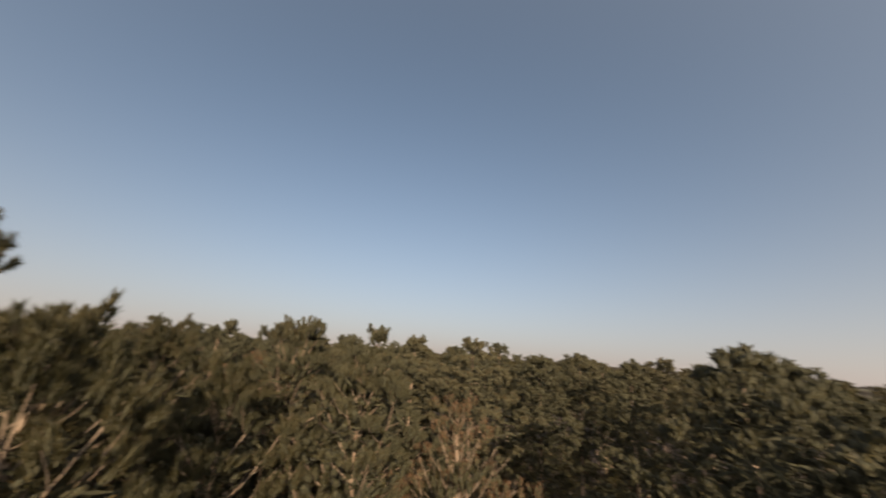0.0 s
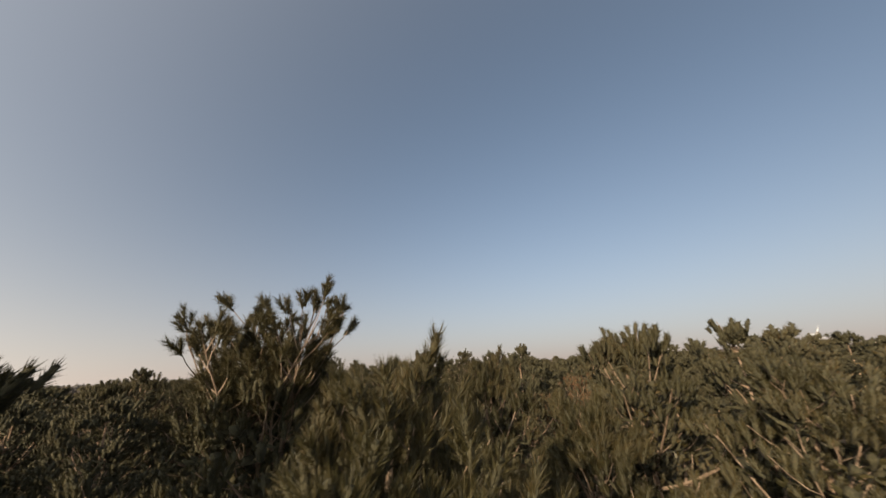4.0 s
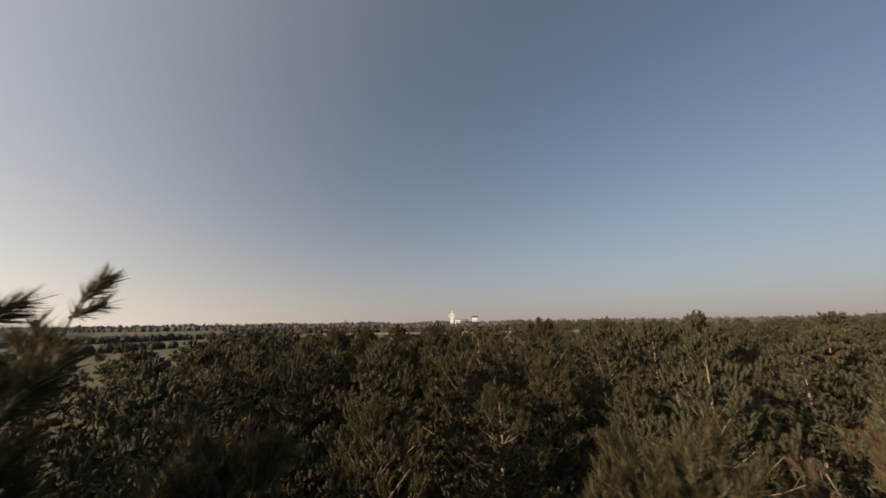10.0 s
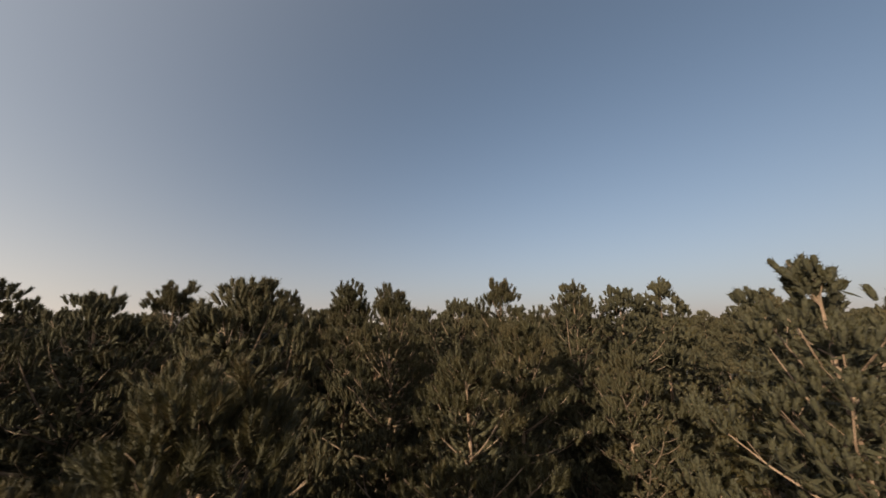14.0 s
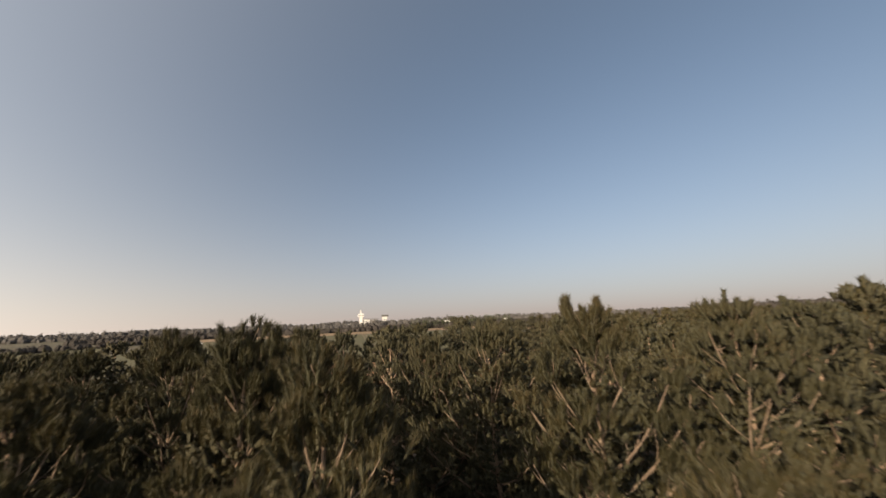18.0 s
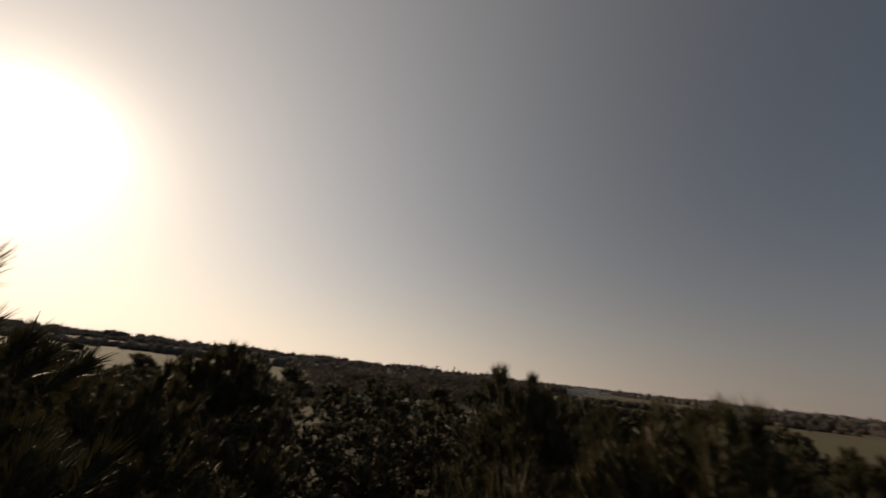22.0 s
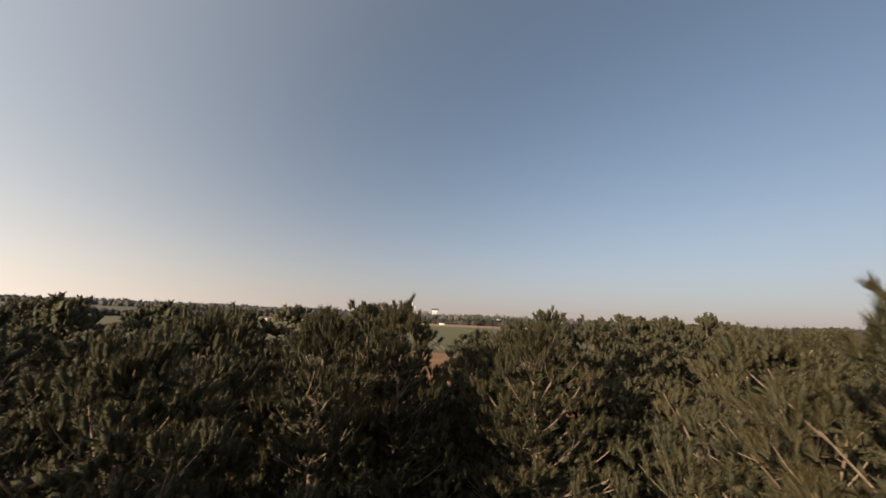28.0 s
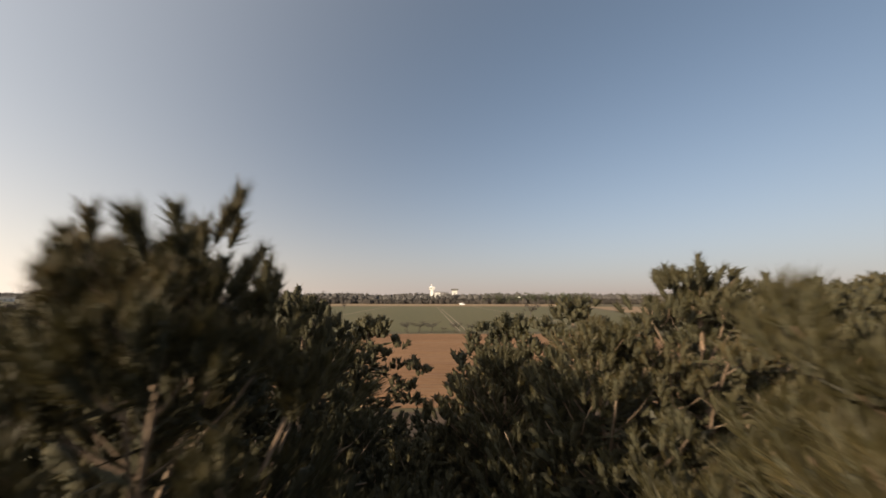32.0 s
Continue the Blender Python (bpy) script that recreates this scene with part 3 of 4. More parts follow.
rng = np.random.default_rng(5)
TWIN.matrix_basis = pose(0.18, 5.2, 0, 0, 0, 0) @ Matrix.Diagonal((1.0, 1.0, (1.03 - GROUND) / TOPS[TWIN], 1))
placed.append((0.18, 5.2))
for x, y, top, k in sorted(KEY, key=lambda q: -q[2]):
    # tips that stand close together belong to one crown
    if any((x - a) ** 2 + (y - b) ** 2 < (0.9 if top < -1 or y > 20 else 1.15) ** 2 for a, b in placed):
        continue
    near = min(math.hypot(x - a, y - b) for a, b, _ in PATH)
    plant(x, y, top + (0.03 if top < 0 else 0.2 if near > 4 else 0.06), CLOSE[k % 3] if near < 1.75 else NEAR[k] if near < 4.2 else MID[k % 4] if near < 5 else FAR[k % 3], rng)

for x, y, top in DYING:
    plant(x, y, top, DEAD, rng)


def inside(x, y):
    """The outline of the plantation, with the gap towards the ploughed field."""
    edge = 26.3 + 1.1 * max(0, x - 1.5) + 0.8 * math.sin(x * 0.9)
    return (-12.5 if y > 15 else -18) < x < 64 and -16 < y < min(edge, 60) and not (y > 21 and abs(x + 1.75) < 1.3 + 0.05 * (y - 21))


fill = []
for _ in range(11000):
    x, y = rng.uniform(-18, 64), rng.uniform(-16, 60)
    if not inside(x, y) or any((x - a) ** 2 + (y - b) ** 2 < (2.15 if x < 0.5 and y > 12 else 2.5) ** 2 for a, b in placed):
        continue
    near = min(math.hypot(x - a, y - b) for a, b, _ in PATH)
    eye = min(c for a, b, c in PATH if math.hypot(x - a, y - b) < near + 2.5)
    top = rng.normal(0.42 if x > 1 and y > 18.5 else 0.5 if x > 1 and y < 12 else 0.3 if x > 1 else 0.34 if y < 4 else 0.14 if y < 8 else 0.2 if y > 17 else 0.05, 0.13)
    if rng.random() < 0.3:
        top -= rng.uniform(1.2, 3.0)
    # the lane that the eye follows is lower than the stand beside it
    if near < 1.6:
        top = min(top, eye - (2.6 if near < 1.2 or rng.random() < 0.6 else 1.3) - 0.9 * rng.random())
    elif near < 3.2:
        top = min(top, eye - 0.3 - 0.5 * rng.random() - (0.6 if x > 0 and y < 1.5 else 0.0))
    placed.append((x, y))
    fill.append((near, x, y, top))
fill.sort()
for near, x, y, top in fill[:180]:
    k = int(rng.integers(0, 5))
    plant(x, y, top, CLOSE[k % 3] if near < 1.3 else NEAR[k] if near < 2.4 else MID[k % 4] if near < 5 else FAR[k % 3], rng)
# lower, overtopped pines between them
low, joined = [], []
for _ in range(9000):
    x, y = rng.uniform(-13, 34), rng.uniform(-9, 34)
    near = min(math.hypot(x - a, y - b) for a, b, _ in PATH)
    if not inside(x, y) or near > 22 or any((x - a) ** 2 + (y - b) ** 2 < 1.25 ** 2 for a, b in placed) or any((x - a) ** 2 + (y - b) ** 2 < 1.5 ** 2 for a, b in low):
        continue
    low.append((x, y))
    eye = min(c for a, b, c in PATH if math.hypot(x - a, y - b) < near + 2.5)
    joined.append((x, y, min(-2.7, eye - 3.3) - 0.9 * rng.random(), near < 4))
for _ in range(400):
    # young pines that fall away towards the ploughed field
    y = rng.uniform(23.6, 34)
    x = -1.75 + rng.uniform(-1, 1) * (1.5 + 0.1 * (y - 21))
    if any((x - a) ** 2 + (y - b) ** 2 < 1.2 ** 2 for a, b in placed):
        continue
    plant(x, y, 0.1 - 0.33 * (y - 20.8) - 0.3 * rng.random() + 0.5 * max(0, abs(x + 1.75) - 0.6), MID[int(rng.integers(0, 4))], rng)
# the rest of the plantation, too far to tell tree from tree
green, stems = Buffer(), Buffer()
joined += [(x, y, top, k < 90) for k, (near, x, y, top) in enumerate(fill[180:])]
for x, y, top, nigh in joined:
    wood, leaves, high = (HALF if nigh else DEEP)[int(rng.integers(0, 3))]
    a, s = rng.random() * 6.28, (top - GROUND) / high
    turn = np.array(((math.cos(a), -math.sin(a), 0), (math.sin(a), math.cos(a), 0), (0, 0, s)))
    green.add(np.concatenate(leaves.v) @ turn.T + (x, y, 0), np.array(leaves.f))
    stems.add(np.concatenate(wood.v) @ turn.T + (x, y, 0), wood.f)
deep = tagged(new("pine_plantation", green.mesh("pine_plantation", NEEDLES)), "dense olive-green pine plantation reaching away", "wood", kind="stuff")
part("trunks", stems, BARK, deep)
for t in NEAR + CLOSE + MID + FAR + [DEAD]:
    for o in (*t.children_recursive, t):
        bpy.data.objects.remove(o)

# ---- ground and fields ----
b = Buffer()
b.add([(-2500, -2500, 0), (2500, -2500, 0), (2500, 2500, 0), (-2500, 2500, 0)], [(0, 1, 2, 3)])
setting("ground", b, MEADOW, "dull green and brown winter grassland", "ground")
sheet("forest_floor", [(-16, -24), (90, -24), (90, 64), (46, 53.5), (-19, 53.5), (-22, 30)], 0.012, LITTER, "brown needle litter and dead bracken under the pines", "ground")
sheet("green_field", [(-100, 119), (84, 119), (118, 318), (-130, 326)], 0.02, CROP, "green winter crop with faint tramlines")
sheet("stubble_field", [(-135, 331), (126, 323), (150, 392), (-160, 398)], 0.02, STUBBLE, "pale orange-brown stubble strip")
sheet("bare_field", [(90, 118), (320, 100), (340, 320), (128, 314)], 0.035, STUBBLE, "bare orange-brown field")
sheet("west_meadow", [(-112, 60), (-24, 60), (-62, 114), (-108, 118), (-150, 300), (-300, 330), (-330, 180)], 0.016, CROP, "green meadow between hedges")
sheet("south_meadow", [(-230, -60), (-96, -50), (-90, 20), (-118, 14), (-240, -4)], 0.016, CROP, "pale green meadow beyond the plantation")
for x, lean in ((-52, 14), (6, -4), (48, -16)):
    for off in (0.0, 2.0):
        sheet("tramline", [(x + off, 121), (x + off + 0.5, 121), (x + off + lean + 0.5, 315), (x + off + lean, 315)], 0.03, TRACK, "bare wheel track through the green crop", "track")
sheet("farm_track", [(-70, 40), (-66, 43), (-118, 72), (-160, 88), (-162, 84), (-120, 68)], 0.03, TRACK, "pale sandy farm track", "track")


def ridges(name, along_x, x0, x1, y0, y1, step, high, mat, label):
    """A field laid up in ridges: uneven crests with hollows between."""
    g = np.random.default_rng(3)
    buf = Buffer()
    a, end = (y0, y1) if along_x else (x0, x1)
    lo, hi = (x0, x1) if along_x else (y0, y1)
    cuts = np.linspace(lo, hi, 16)
    while a < end:
        w = step * g.uniform(0.9, 1.1)
        h = high * g.uniform(0.6, 1.2, 16)
        edge = a + g.normal(0, 0.04, 16)
        rows = [(edge, 0.02 + 0 * h), (edge + w * 0.42, 0.02 + h), (edge + w * 0.58, 0.02 + h * 0.95), (edge + w * 0.98, 0.02 + 0 * h)]
        v = [(c, q, z) if along_x else (q, c, z) for e, hh in rows for c, q, z in zip(cuts, e, hh)]
        f = [(r * 16 + k, r * 16 + k + 1, (r + 1) * 16 + k + 1, (r + 1) * 16 + k) for r in range(3) for k in range(15)]
        buf.add(v, f if along_x else [q[::-1] for q in f])
        a += w
    return setting(name, buf, mat, label, "field")


ridges("ploughed_field", True, -20, 52, 54.5, 112, 1.75, 0.2, SOIL, "freshly ridged orange-brown ploughed field")
ridges("tilled_field", False, -58, -21, 60, 112, 1.5, 0.22, DARKSOIL, "dark tilled strip with straight ridges")


# ---- woods, hedges and single trees ----
def sprays(g, centres, spread, size, slim=0.35):
    """Small four-cornered sprays of twigs, scattered about the centres."""
    n = len(centres)
    a, d = g.normal(size=(n, 3)), g.normal(size=(n, 3))
    a[:, 2] += 0.6
    a /= np.linalg.norm(a, axis=1)[:, None]
    d /= np.linalg.norm(d, axis=1)[:, None]
    s = (size * g.uniform(0.6, 1.3, n))[:, None]
    c = centres + g.normal(0, spread, (n, 3))
    return np.stack([c - a * s, c + d * s * slim, c + a * s, c - d * s * slim], 1).reshape(-1, 3), np.arange(n * 4).reshape(-1, 4)


def wood(name, spots, mat, label, seed, size, count=40, floor=0.0):
    """A belt of trees too far to tell apart: twigs, and stems below."""
    g = np.random.default_rng(seed)
    buf = Buffer()
    for x, y, h in spots:
        u = g.normal(size=(count, 3))
        u /= np.linalg.norm(u, axis=1)[:, None]
        r = h * g.uniform(0.3, 0.45)
        c = u * (g.random(count) ** 0.45)[:, None] * (r, r, h * 0.46) + (x, y, floor + h * 0.52)
        v, f = sprays(g, c, 0.0, size * h)
        buf.add(v, f)
        if size > 0.1:
            k = g.uniform(0.7, 1.1)
            tube(buf, [(x, y, floor - 1), (x, y, floor + h * 0.3), (x, y, floor + h * 0.62 * k), (x, y, floor + h * 0.8 * k)], (r * 1.1, r * 1.3, r * 0.9, r * 0.2), 6)
    stems = Buffer()
    for x, y, h in spots:
        tube(stems, [(x, y, floor - 1), (x, y, floor + h * 0.6)], (h * 0.022, h * 0.01), 3)
    ob = tagged(new(name, buf.mesh(name, mat)), label, "wood", kind="stuff")
    part("stems", stems, BARE, ob)
    return ob


def belt(x0, y0, x1, y1, depth, n, h, g):
    """Spots strewn along a line, some taller."""
    long = math.hypot(x1 - x0, y1 - y0)
    ux, uy = (x1 - x0) / long, (y1 - y0) / long
    res = []
    for t in g.random(n):
        off = g.uniform(-0.5, 0.5) * depth
        high = h * g.uniform(0.7, 1.08) * (1.0 + 0.22 * math.sin(t * long * 0.021) + (0.25 if g.random() < 0.08 else 0))
        res.append((x0 + (x1 - x0) * t - uy * off, y0 + (y1 - y0) * t + ux * off, high))
    return res


g = np.random.default_rng(8)
wood("field_wood", belt(-260, 415, 330, 402, 30, 1000, 6.8, g), BARE, "grey-brown leafless wood along the stubble", 1, 0.11)
wood("field_wood", belt(52, 398, 165, 394, 16, 70, 10.5, g), DARKPINE, "dark conifers beside the white buildings", 6, 0.1)
wood("horizon_wood", belt(-1500, 760, 1500, 740, 220, 1900, 10, g), HAZED_TWIGS, "leafless woods in haze-grey colour on the horizon", 2, 0.16, 26)
wood("horizon_wood", belt(-1900, 1300, 1900, 1300, 300, 1300, 14, g), HAZED_TWIGS, "faint haze-grey woods at the skyline", 12, 0.2, 20)
wood("west_wood", belt(-112, 38, -152, 78, 26, 120, 6.2, g), BARE, "dark leafless scrub and trees round the farm track", 24, 0.1, 60)
wood("west_wood", belt(-98, 8, -124, 30, 18, 70, 5.0, g), BARE, "dark leafless scrub beside the farm sheds", 25, 0.1, 60)
wood("west_wood", belt(-136, 8, -176, 84, 30, 190, 8.6, g), BARE, "dark leafless wood behind the farm shed", 4, 0.085, 70)
wood("west_wood", belt(-180, 88, -330, 200, 36, 420, 7.8, g), BARE, "dark leafless wood along the meadow", 14, 0.1)
wood("west_wood", belt(-330, 210, -560, 400, 50, 560, 8, g), BARE, "leafless wood with a white hall beside it", 15, 0.12)
wood("hedge_wood", belt(-245, 190, -160, 352, 12, 150, 4.6, g), BARE, "dark leafless hedgerow between the meadows", 26, 0.12, 44)
wood("hedge_wood", belt(-152, 112, -136, 178, 8, 60, 3.6, g), BARE, "dark leafless hedge beside the meadow", 27, 0.12, 44)
wood("hill_wood", belt(-560, 420, -900, -700, 120, 800, 10, g), HAZED_TWIGS, "hazy leafless woods beyond the meadows", 3, 0.16, 26)
wood("hill_wood", belt(-330, 40, -420, -420, 60, 380, 8, g), HAZED_TWIGS, "hazy leafless wood past the pale meadow", 16, 0.13, 30)
wood("hill_wood", belt(-1300, 700, -1500, -1500, 200, 600, 20, g), HAZED_TWIGS, "faint wooded ridge under the low sun", 17, 0.18, 22)
wood("east_wood", belt(340, 395, 620, -700, 110, 800, 9, g), BARE, "reddish-brown leafless wood on a low rise", 5, 0.15, 28)
wood("east_wood", belt(460, 420, 900, -400, 160, 800, 7, g), BARE, "reddish-brown wood on the crest of the rise", 18, 0.17, 20, 7.0)
wood("south_wood", belt(-900, -900, 900, -900, 120, 300, 12, g), BARE, "leafless woods to the south", 19, 0.17, 20)
b = Buffer()
n = 24
ring = [(math.cos(k * 2 * math.pi / n), math.sin(k * 2 * math.pi / n)) for k in range(n)]
v = [(700 + 90 * c - 120 * s, 20 + 220 * c + 560 * s, 8.5) for c, s in ring] + [(700 + 260 * c - 160 * s, 20 + 260 * c + 760 * s, -0.5) for c, s in ring]
b.add(v, [tuple(range(n))] + [(k, n + k, n + (k + 1) % n, (k + 1) % n) for k in range(n)])
setting("low_hill", b, MEADOW, "low grassy rise carrying a wood", "hill")


def bare_tree(name, x, y, h, seed, label, category="tree", group="", wide=0.42, stems=1, mat=None):
    """A leafless tree or bush: stem, limbs and a haze of twigs."""
    g = np.random.default_rng(seed)
    ob = thing(name, label, category, group, at=(x, y, 0), turn=g.uniform(0, 360))
    w, t = Buffer(), Buffer()
    for k in range(stems):
        a = g.random() * 6.28
        root = np.array((math.cos(a), math.sin(a), 0)) * (0.25 * h * g.random() if stems > 1 else 0)
        head = root * 1.6 + (0, 0, h * (0.42 if stems == 1 else 0.6))
        tube(w, [root, (root + head) / 2 + g.normal(0, 0.02 * h, 3), head], (h * 0.035 / stems ** 0.5, h * 0.026 / stems ** 0.5, h * 0.015), 6)
        for j in range(9 // stems + 2):
            b2 = g.random() * 6.28
            tip = head + np.array((math.cos(b2) * wide, math.sin(b2) * wide, g.uniform(0.12, 0.52))) * h * g.uniform(0.5, 0.95)
            mid = (head + tip) / 2 + g.normal(0, 0.03 * h, 3)
            tube(w, [head, mid, tip], (h * 0.014, h * 0.009, h * 0.003), 4)
            c = np.concatenate([np.linspace(mid, tip, 9), np.linspace(mid, tip, 9)])
            v, f = sprays(g, c, h * 0.075, h * 0.07, 0.2)
            t.add(v, f)
    part("stem", w, BARE, ob)
    tagged(part("twigs", t, mat or BARE, ob), kind="stuff")
    return ob


for k, (x, y, h, wide) in enumerate(((-30, 118, 1.8, 0.5), (-24, 118, 2.0, 0.5), (-20, 118, 2.1, 0.6), (-16, 117, 2.3, 0.6), (-8, 116, 2.9, 0.7), (-5, 115.5, 3.1, 0.7), (-2, 116, 2.8, 0.7),
                                     (1.5, 116, 1.6, 0.5), (5, 115.5, 3.0, 0.55), (9.5, 115, 2.5, 0.7), (13, 115, 1.7, 0.5), (17, 114.5, 2.3, 0.6), (22, 114, 2.4, 0.7), (28, 113.5, 1.9, 0.6),
                                     (35, 113, 2.4, 0.6), (-38, 119, 1.7, 0.6), (-46, 119.5, 2.2, 0.6), (-55, 120, 2.0, 0.6), (44, 113, 2.2, 0.6))):
    bare_tree("hedge_bush", x, y, h, 100 + k, "brown leafless bush in the thin hedge across the fields", "bush", "hedge bushes", wide, 3)
bare_tree("field_oak", 40, 170, 8.0, 131, "broad brown leafless oak standing alone in the crop", "tree", "", 0.62)
bare_tree("field_tree", -1.5, 380, 7.0, 132, "small dark tree before the far wood", "tree", "trees on the stubble", 0.4)
bare_tree("field_tree", 10, 382, 6.5, 133, "small dark tree before the far wood", "tree", "trees on the stubble", 0.4)
for k, (x, y, h) in enumerate(((-62, 270, 5), (-30, 330, 5), (-96, 180, 3.5), (-104, 150, 3), (-150, 290, 6), (-175, 310, 6), (70, 330, 6), (100, 326, 5), (150, 330, 7), (190, 322, 6), (120, 200, 5), (-118, 78, 4), (-128, 92, 4.5))):
    bare_tree("hedgerow_tree", x, y, h, 140 + k, "leafless hedgerow tree between the fields", "tree", "hedgerow trees", 0.5)


# ---- buildings ----
def block(name, parent, x0, x1, y0, y1, z0, z1, mat, label=""):
    buf = Buffer()
    box(buf, x0, x1, y0, y1, z0, z1)
    return part(name, buf, mat, parent, label)


def windows(parent, xs, zs, y, w, h):
    """Dark panes set into the front, each with a sill."""
    for x in xs:
        for z in zs:
            pane = block("window", parent, x - w / 2, x + w / 2, y - 0.12, y + 0.1, z, z + h, GLASS)
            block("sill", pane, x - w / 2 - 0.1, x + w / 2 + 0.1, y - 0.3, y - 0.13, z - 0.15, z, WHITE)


tower = thing("tower_building", "white modern tower with a wide head and a mast", "building", "white buildings", at=(-2, 1000, 0))
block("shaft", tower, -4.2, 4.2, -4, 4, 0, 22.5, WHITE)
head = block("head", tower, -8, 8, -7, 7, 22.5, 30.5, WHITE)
windows(head, (-5, 0, 5), (25.5,), -7, 3.2, 2.2)
buf = Buffer()
tube(buf, [(0, 0, 30.5), (0, 0, 35), (0, 0, 41)], (2.2, 1.6, 0.5), 8)
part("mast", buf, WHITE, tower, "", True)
hall = thing("low_building", "long white block with dark ribbon windows beside the tower", "building", "white buildings", at=(2, 1000, 0))
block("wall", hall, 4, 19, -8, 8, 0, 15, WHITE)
block("wing", hall, 19, 42, -6, 8, 0, 13.5, SHEET, "grey wing in shade")
block("roof", hall, 3, 43, -9, 9, 15.02, 16.3, DARKROOF)
windows(hall, (7, 11.5, 16), (3.5, 9), -8, 3, 2)
halls = thing("white_hall", "white leaning block under a wide dark flat roof", "building", "white buildings", at=(61, 1000, 0))
buf = Buffer()
buf.add([(-5.5, -5, 0), (4.5, -5, 0), (4.5, 5, 0), (-5.5, 5, 0), (-7, -5, 21), (7.5, -5, 21), (7.5, 5, 21), (-7, 5, 21)],
        [(0, 3, 2, 1), (4, 5, 6, 7), (0, 1, 5, 4), (2, 3, 7, 6), (3, 0, 4, 7), (1, 2, 6, 5)])
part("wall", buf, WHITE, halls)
block("roof", halls, -9, 10, -7, 7, 21.02, 25, DARKROOF)
windows(halls, (-2, 2), (6, 12), -5.2, 2, 2)
for k, (x, y, w, h, tall) in enumerate(((-34, 960, 16, 10, 5), (-560, 462, 42, 14, 6), (-520, 470, 14, 9, 4.5), (-420, 336, 22, 10, 5), (150, 640, 12, 9, 6), (258, 620, 14, 9, 6), (205, 660, 10, 8, 5), (-640, 330, 30, 12, 5))):
    home = thing("far_house", "small pale house among far trees", "house", "far houses", at=(x, y, 0), turn=math.degrees(math.atan2(-x, y)))
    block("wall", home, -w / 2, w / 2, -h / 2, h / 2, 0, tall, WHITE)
    buf = Buffer()
    buf.add([(-w / 2 - 0.4, -h / 2 - 0.4, tall + 0.02), (w / 2 + 0.4, -h / 2 - 0.4, tall + 0.02), (w / 2 + 0.4, h / 2 + 0.4, tall + 0.02), (-w / 2 - 0.4, h / 2 + 0.4, tall + 0.02),
             (-w / 2 - 0.4, 0, tall + h * 0.22), (w / 2 + 0.4, 0, tall + h * 0.22)], [(0, 1, 5, 4), (2, 3, 4, 5), (0, 4, 3), (1, 2, 5), (0, 3, 2, 1)])
    part("roof", buf, PALEROOF if k in (1, 2, 3) else DARKROOF, home)
    windows(home, [-w * 0.3, 0, w * 0.3], (1.2,), -h / 2, 1.4, 1.4)


def shed(x, y, turn, w, d, h, label):
    ob = thing("farm_shed", label, "shed", "farm sheds", at=(x, y, 0), turn=turn)
    for x0, x1, y0, y1 in ((-w / 2, w / 2, -d / 2, -d / 2 + 0.15), (-w / 2, w / 2, d / 2 - 0.15, d / 2), (-w / 2, -w / 2 + 0.15, -d / 2 + 0.15, d / 2 - 0.15), (w / 2 - 0.15, w / 2, -d / 2 + 0.15, d / 2 - 0.15)):
        block("wall", ob, x0, x1, y0, y1, 0, h, SHEET)
    for k in range(int(w / 1.2)):
        xa = -w / 2 - 0.3 + k * (w + 0.6) / int(w / 1.2)
        buf = Buffer()
        xb = xa + (w + 0.6) / int(w / 1.2) - 0.02
        buf.add([(xa, -d / 2 - 0.4, h + 0.05), (xb, -d / 2 - 0.4, h + 0.05), (xb, d / 2 + 0.4, h + 1.0), (xa, d / 2 + 0.4, h + 1.0),
                 (xa, -d / 2 - 0.4, h + 0.13), (xb, -d / 2 - 0.4, h + 0.13), (xb, d / 2 + 0.4, h + 1.08), (xa, d / 2 + 0.4, h + 1.08)],
                [(0, 3, 2, 1), (4, 5, 6, 7), (0, 1, 5, 4), (2, 3, 7, 6), (3, 0, 4, 7), (1, 2, 6, 5)])
        part("roof_sheet", buf, PALEROOF, ob)
    for k in (-1, 1):
        block("door", ob, k * w * 0.2 - 1, k * w * 0.2 + 1, -d / 2 - 0.06, -d / 2 - 0.01, 0.02, h * 0.85, DARKROOF, "dark sliding door")
    return ob


shed(-90.5, 38.8, 58, 8.3, 5, 1.9, "long grey shed with a pale sheet roof beside the wood")
shed(-98, 24, 80, 7, 4, 1.6, "low pale-roofed farm shed")
shed(-112, 12, 96, 9, 5, 2.4, "grey farm shed half hidden by trees")

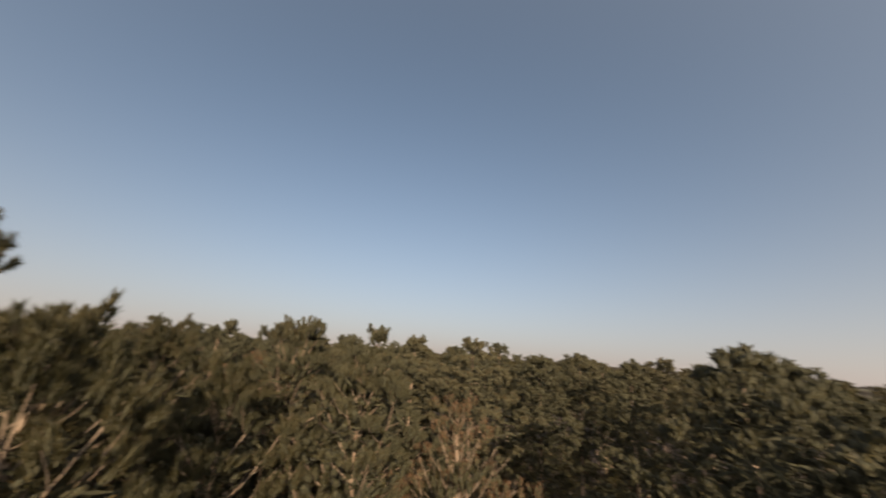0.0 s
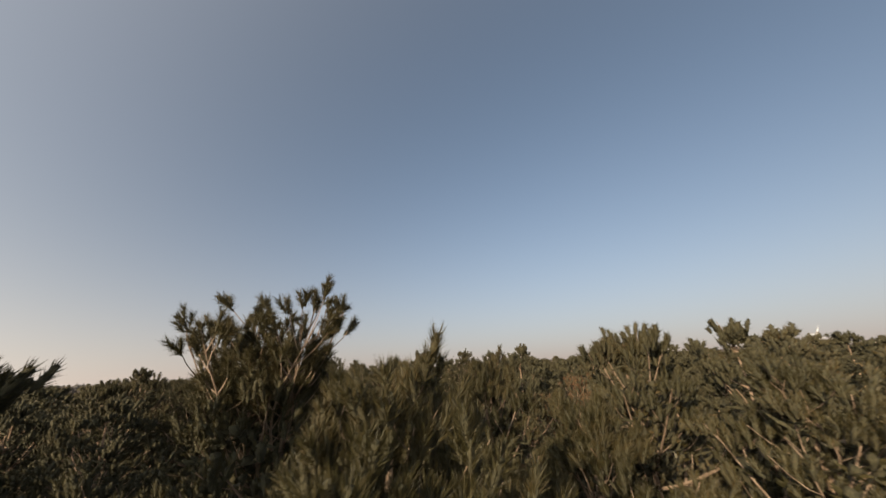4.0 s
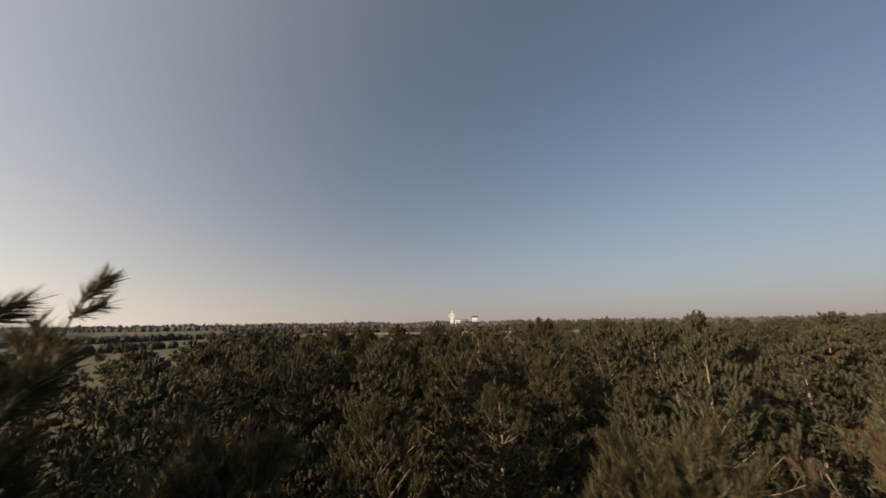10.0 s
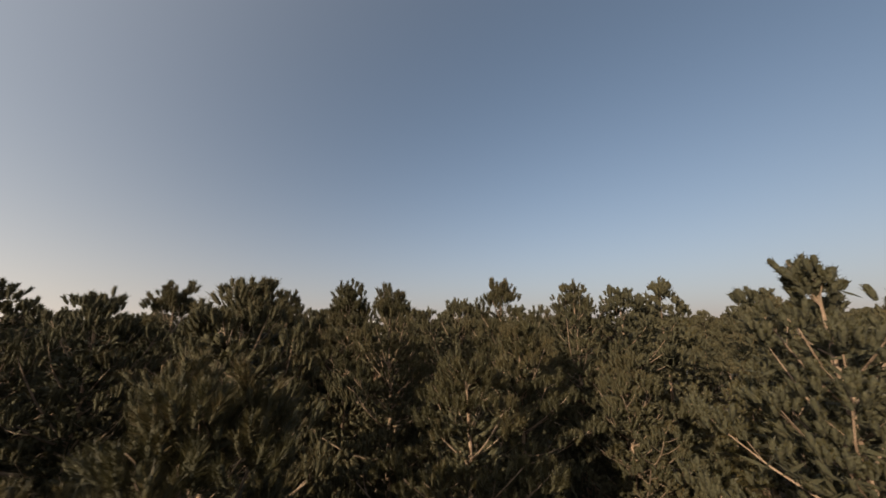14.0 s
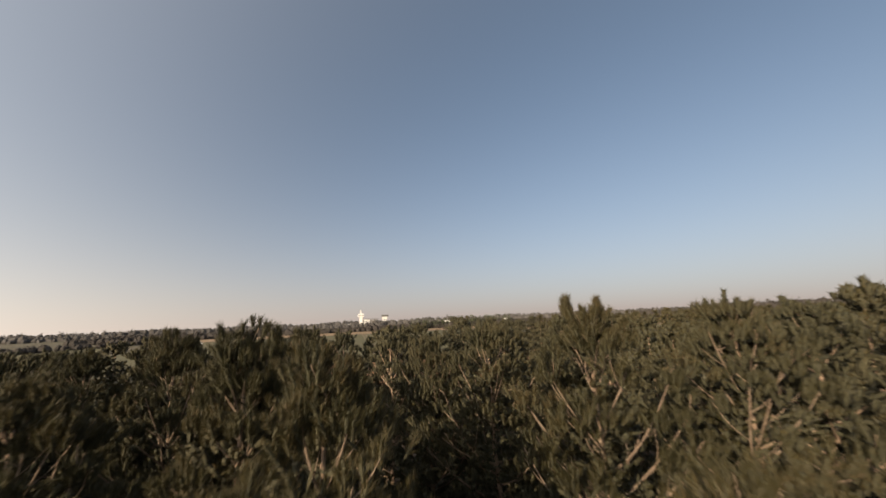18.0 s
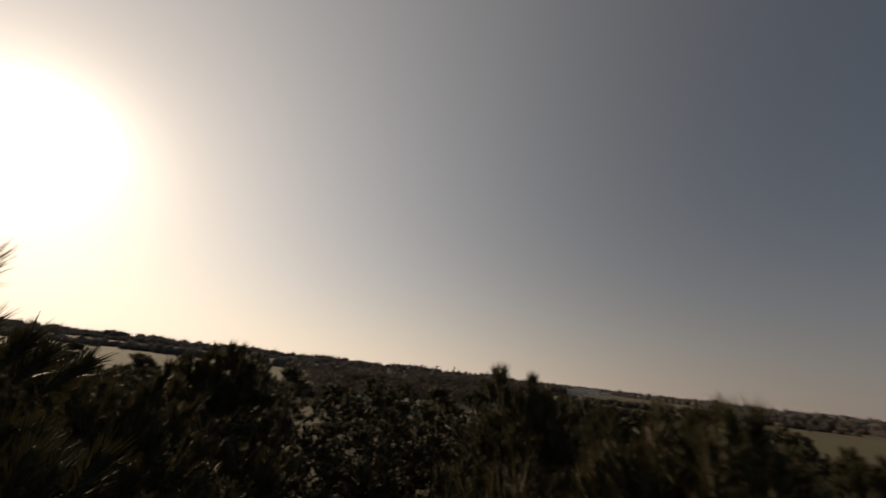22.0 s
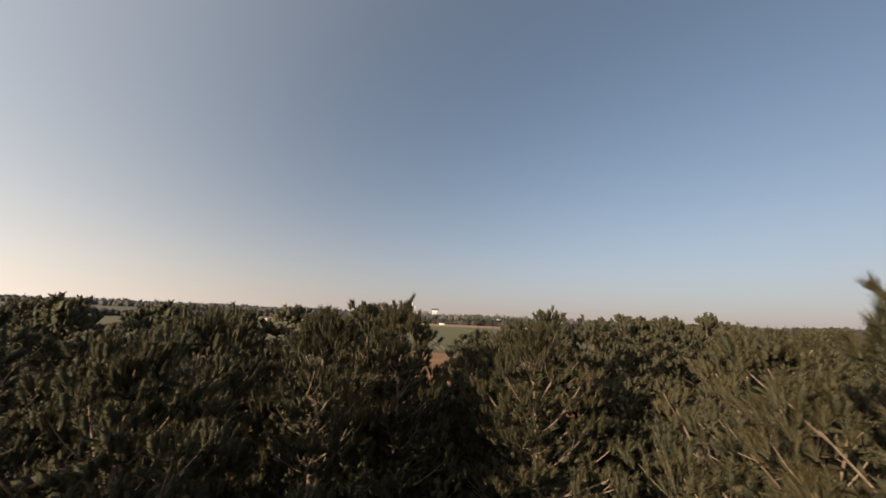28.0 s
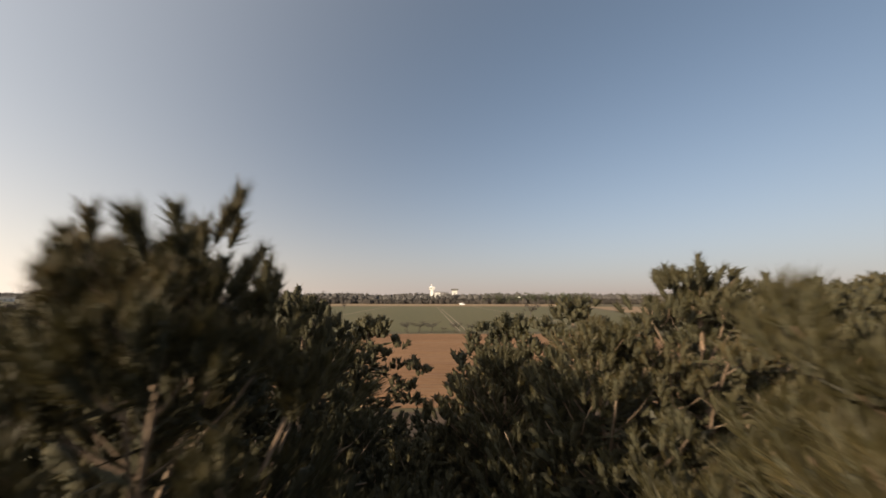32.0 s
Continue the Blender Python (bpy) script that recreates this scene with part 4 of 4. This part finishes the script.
b = Buffer()
g = np.random.default_rng(9)
n, m = 14, 5
v = [(0, 0, 2.3)] + [((0.9 - 0.02 * r) * 5 * r / m * math.cos(k * 6.283 / n) * g.uniform(0.9, 1.1), 3.6 * r / m * math.sin(k * 6.283 / n) * g.uniform(0.9, 1.1), 2.3 * (1 - (r / m) ** 1.4) * g.uniform(0.9, 1.1))
                    for r in range(1, m + 1) for k in range(n)]
f = [(0, 1 + k, 1 + (k + 1) % n) for k in range(n)]
b.add(v, f)
for r in range(m - 1):
    b.f.extend([(1 + r * n + k, 1 + (r + 1) * n + k, 1 + (r + 1) * n + (k + 1) % n, 1 + r * n + (k + 1) % n) for k in range(n)])
heap = tagged(new("earth_heap", b.mesh("earth_heap", TRACK, True)), "sandy earth heap beside the farm track", "earth heap")
heap.matrix_basis = pose(-80, 45, 0, 0, 0, 60)


def vehicle(name, x, y, turn, label):
    """A van: body with a sloped nose, windows, four wheels."""
    ob = thing(name, label, "vehicle", "", at=(x, y, 0), turn=turn)
    buf = Buffer()
    prof = [(-2.4, 0.35), (2.4, 0.35), (2.4, 1.0), (1.7, 1.15), (1.1, 1.95), (-2.3, 2.0), (-2.4, 1.9)]
    buf.add([(x2, s * 0.95, z2) for s in (-1, 1) for x2, z2 in prof], [tuple(range(6, -1, -1)), tuple(range(7, 14))] + [(k, (k + 1) % 7, 7 + (k + 1) % 7, 7 + k) for k in range(7)])
    part("body", buf, PAINT, ob)
    for s in (-1, 1):
        block("side_window", ob, 0.2, 1.1, s * 0.955 - 0.01, s * 0.955 + 0.01, 1.2, 1.7, GLASS)
        for wx in (-1.5, 1.5):
            buf = Buffer()
            tube(buf, [(wx, s * 0.97, 0.34), (wx, s * 0.75, 0.34)], (0.34, 0.34), 12)
            part("wheel", buf, RUBBER, ob)
    return ob


vehicle("white_van", 27, 356, 4, "white van on the far edge of the green crop")
vehicle("white_van", -104, 283, 20, "white van parked at a field edge")

# ---- wind turbine ----
turbine = thing("wind_turbine", "white wind turbine with three blades at rest", "wind turbine", at=(1828, 809, 0), turn=-66)
buf = Buffer()
tube(buf, [(0, 0, 0), (0, 0, 30), (0, 0, 57)], (2.0, 1.6, 1.1), 10)
part("mast", buf, PAINT, turbine, "", True)
block("nacelle", turbine, -1.6, 1.6, -4, 4, 56, 59, PAINT)
for k in range(3):
    a = radians(20 + 120 * k)
    buf = Buffer()
    pts = [np.array((math.sin(a) * r, -4.6, 57.5 + math.cos(a) * r)) for r in (0.5, 6, 18, 31)]
    tube(buf, pts, (0.7, 1.5, 1.0, 0.25), 6)
    part("blade", buf, PAINT, turbine, "", True)
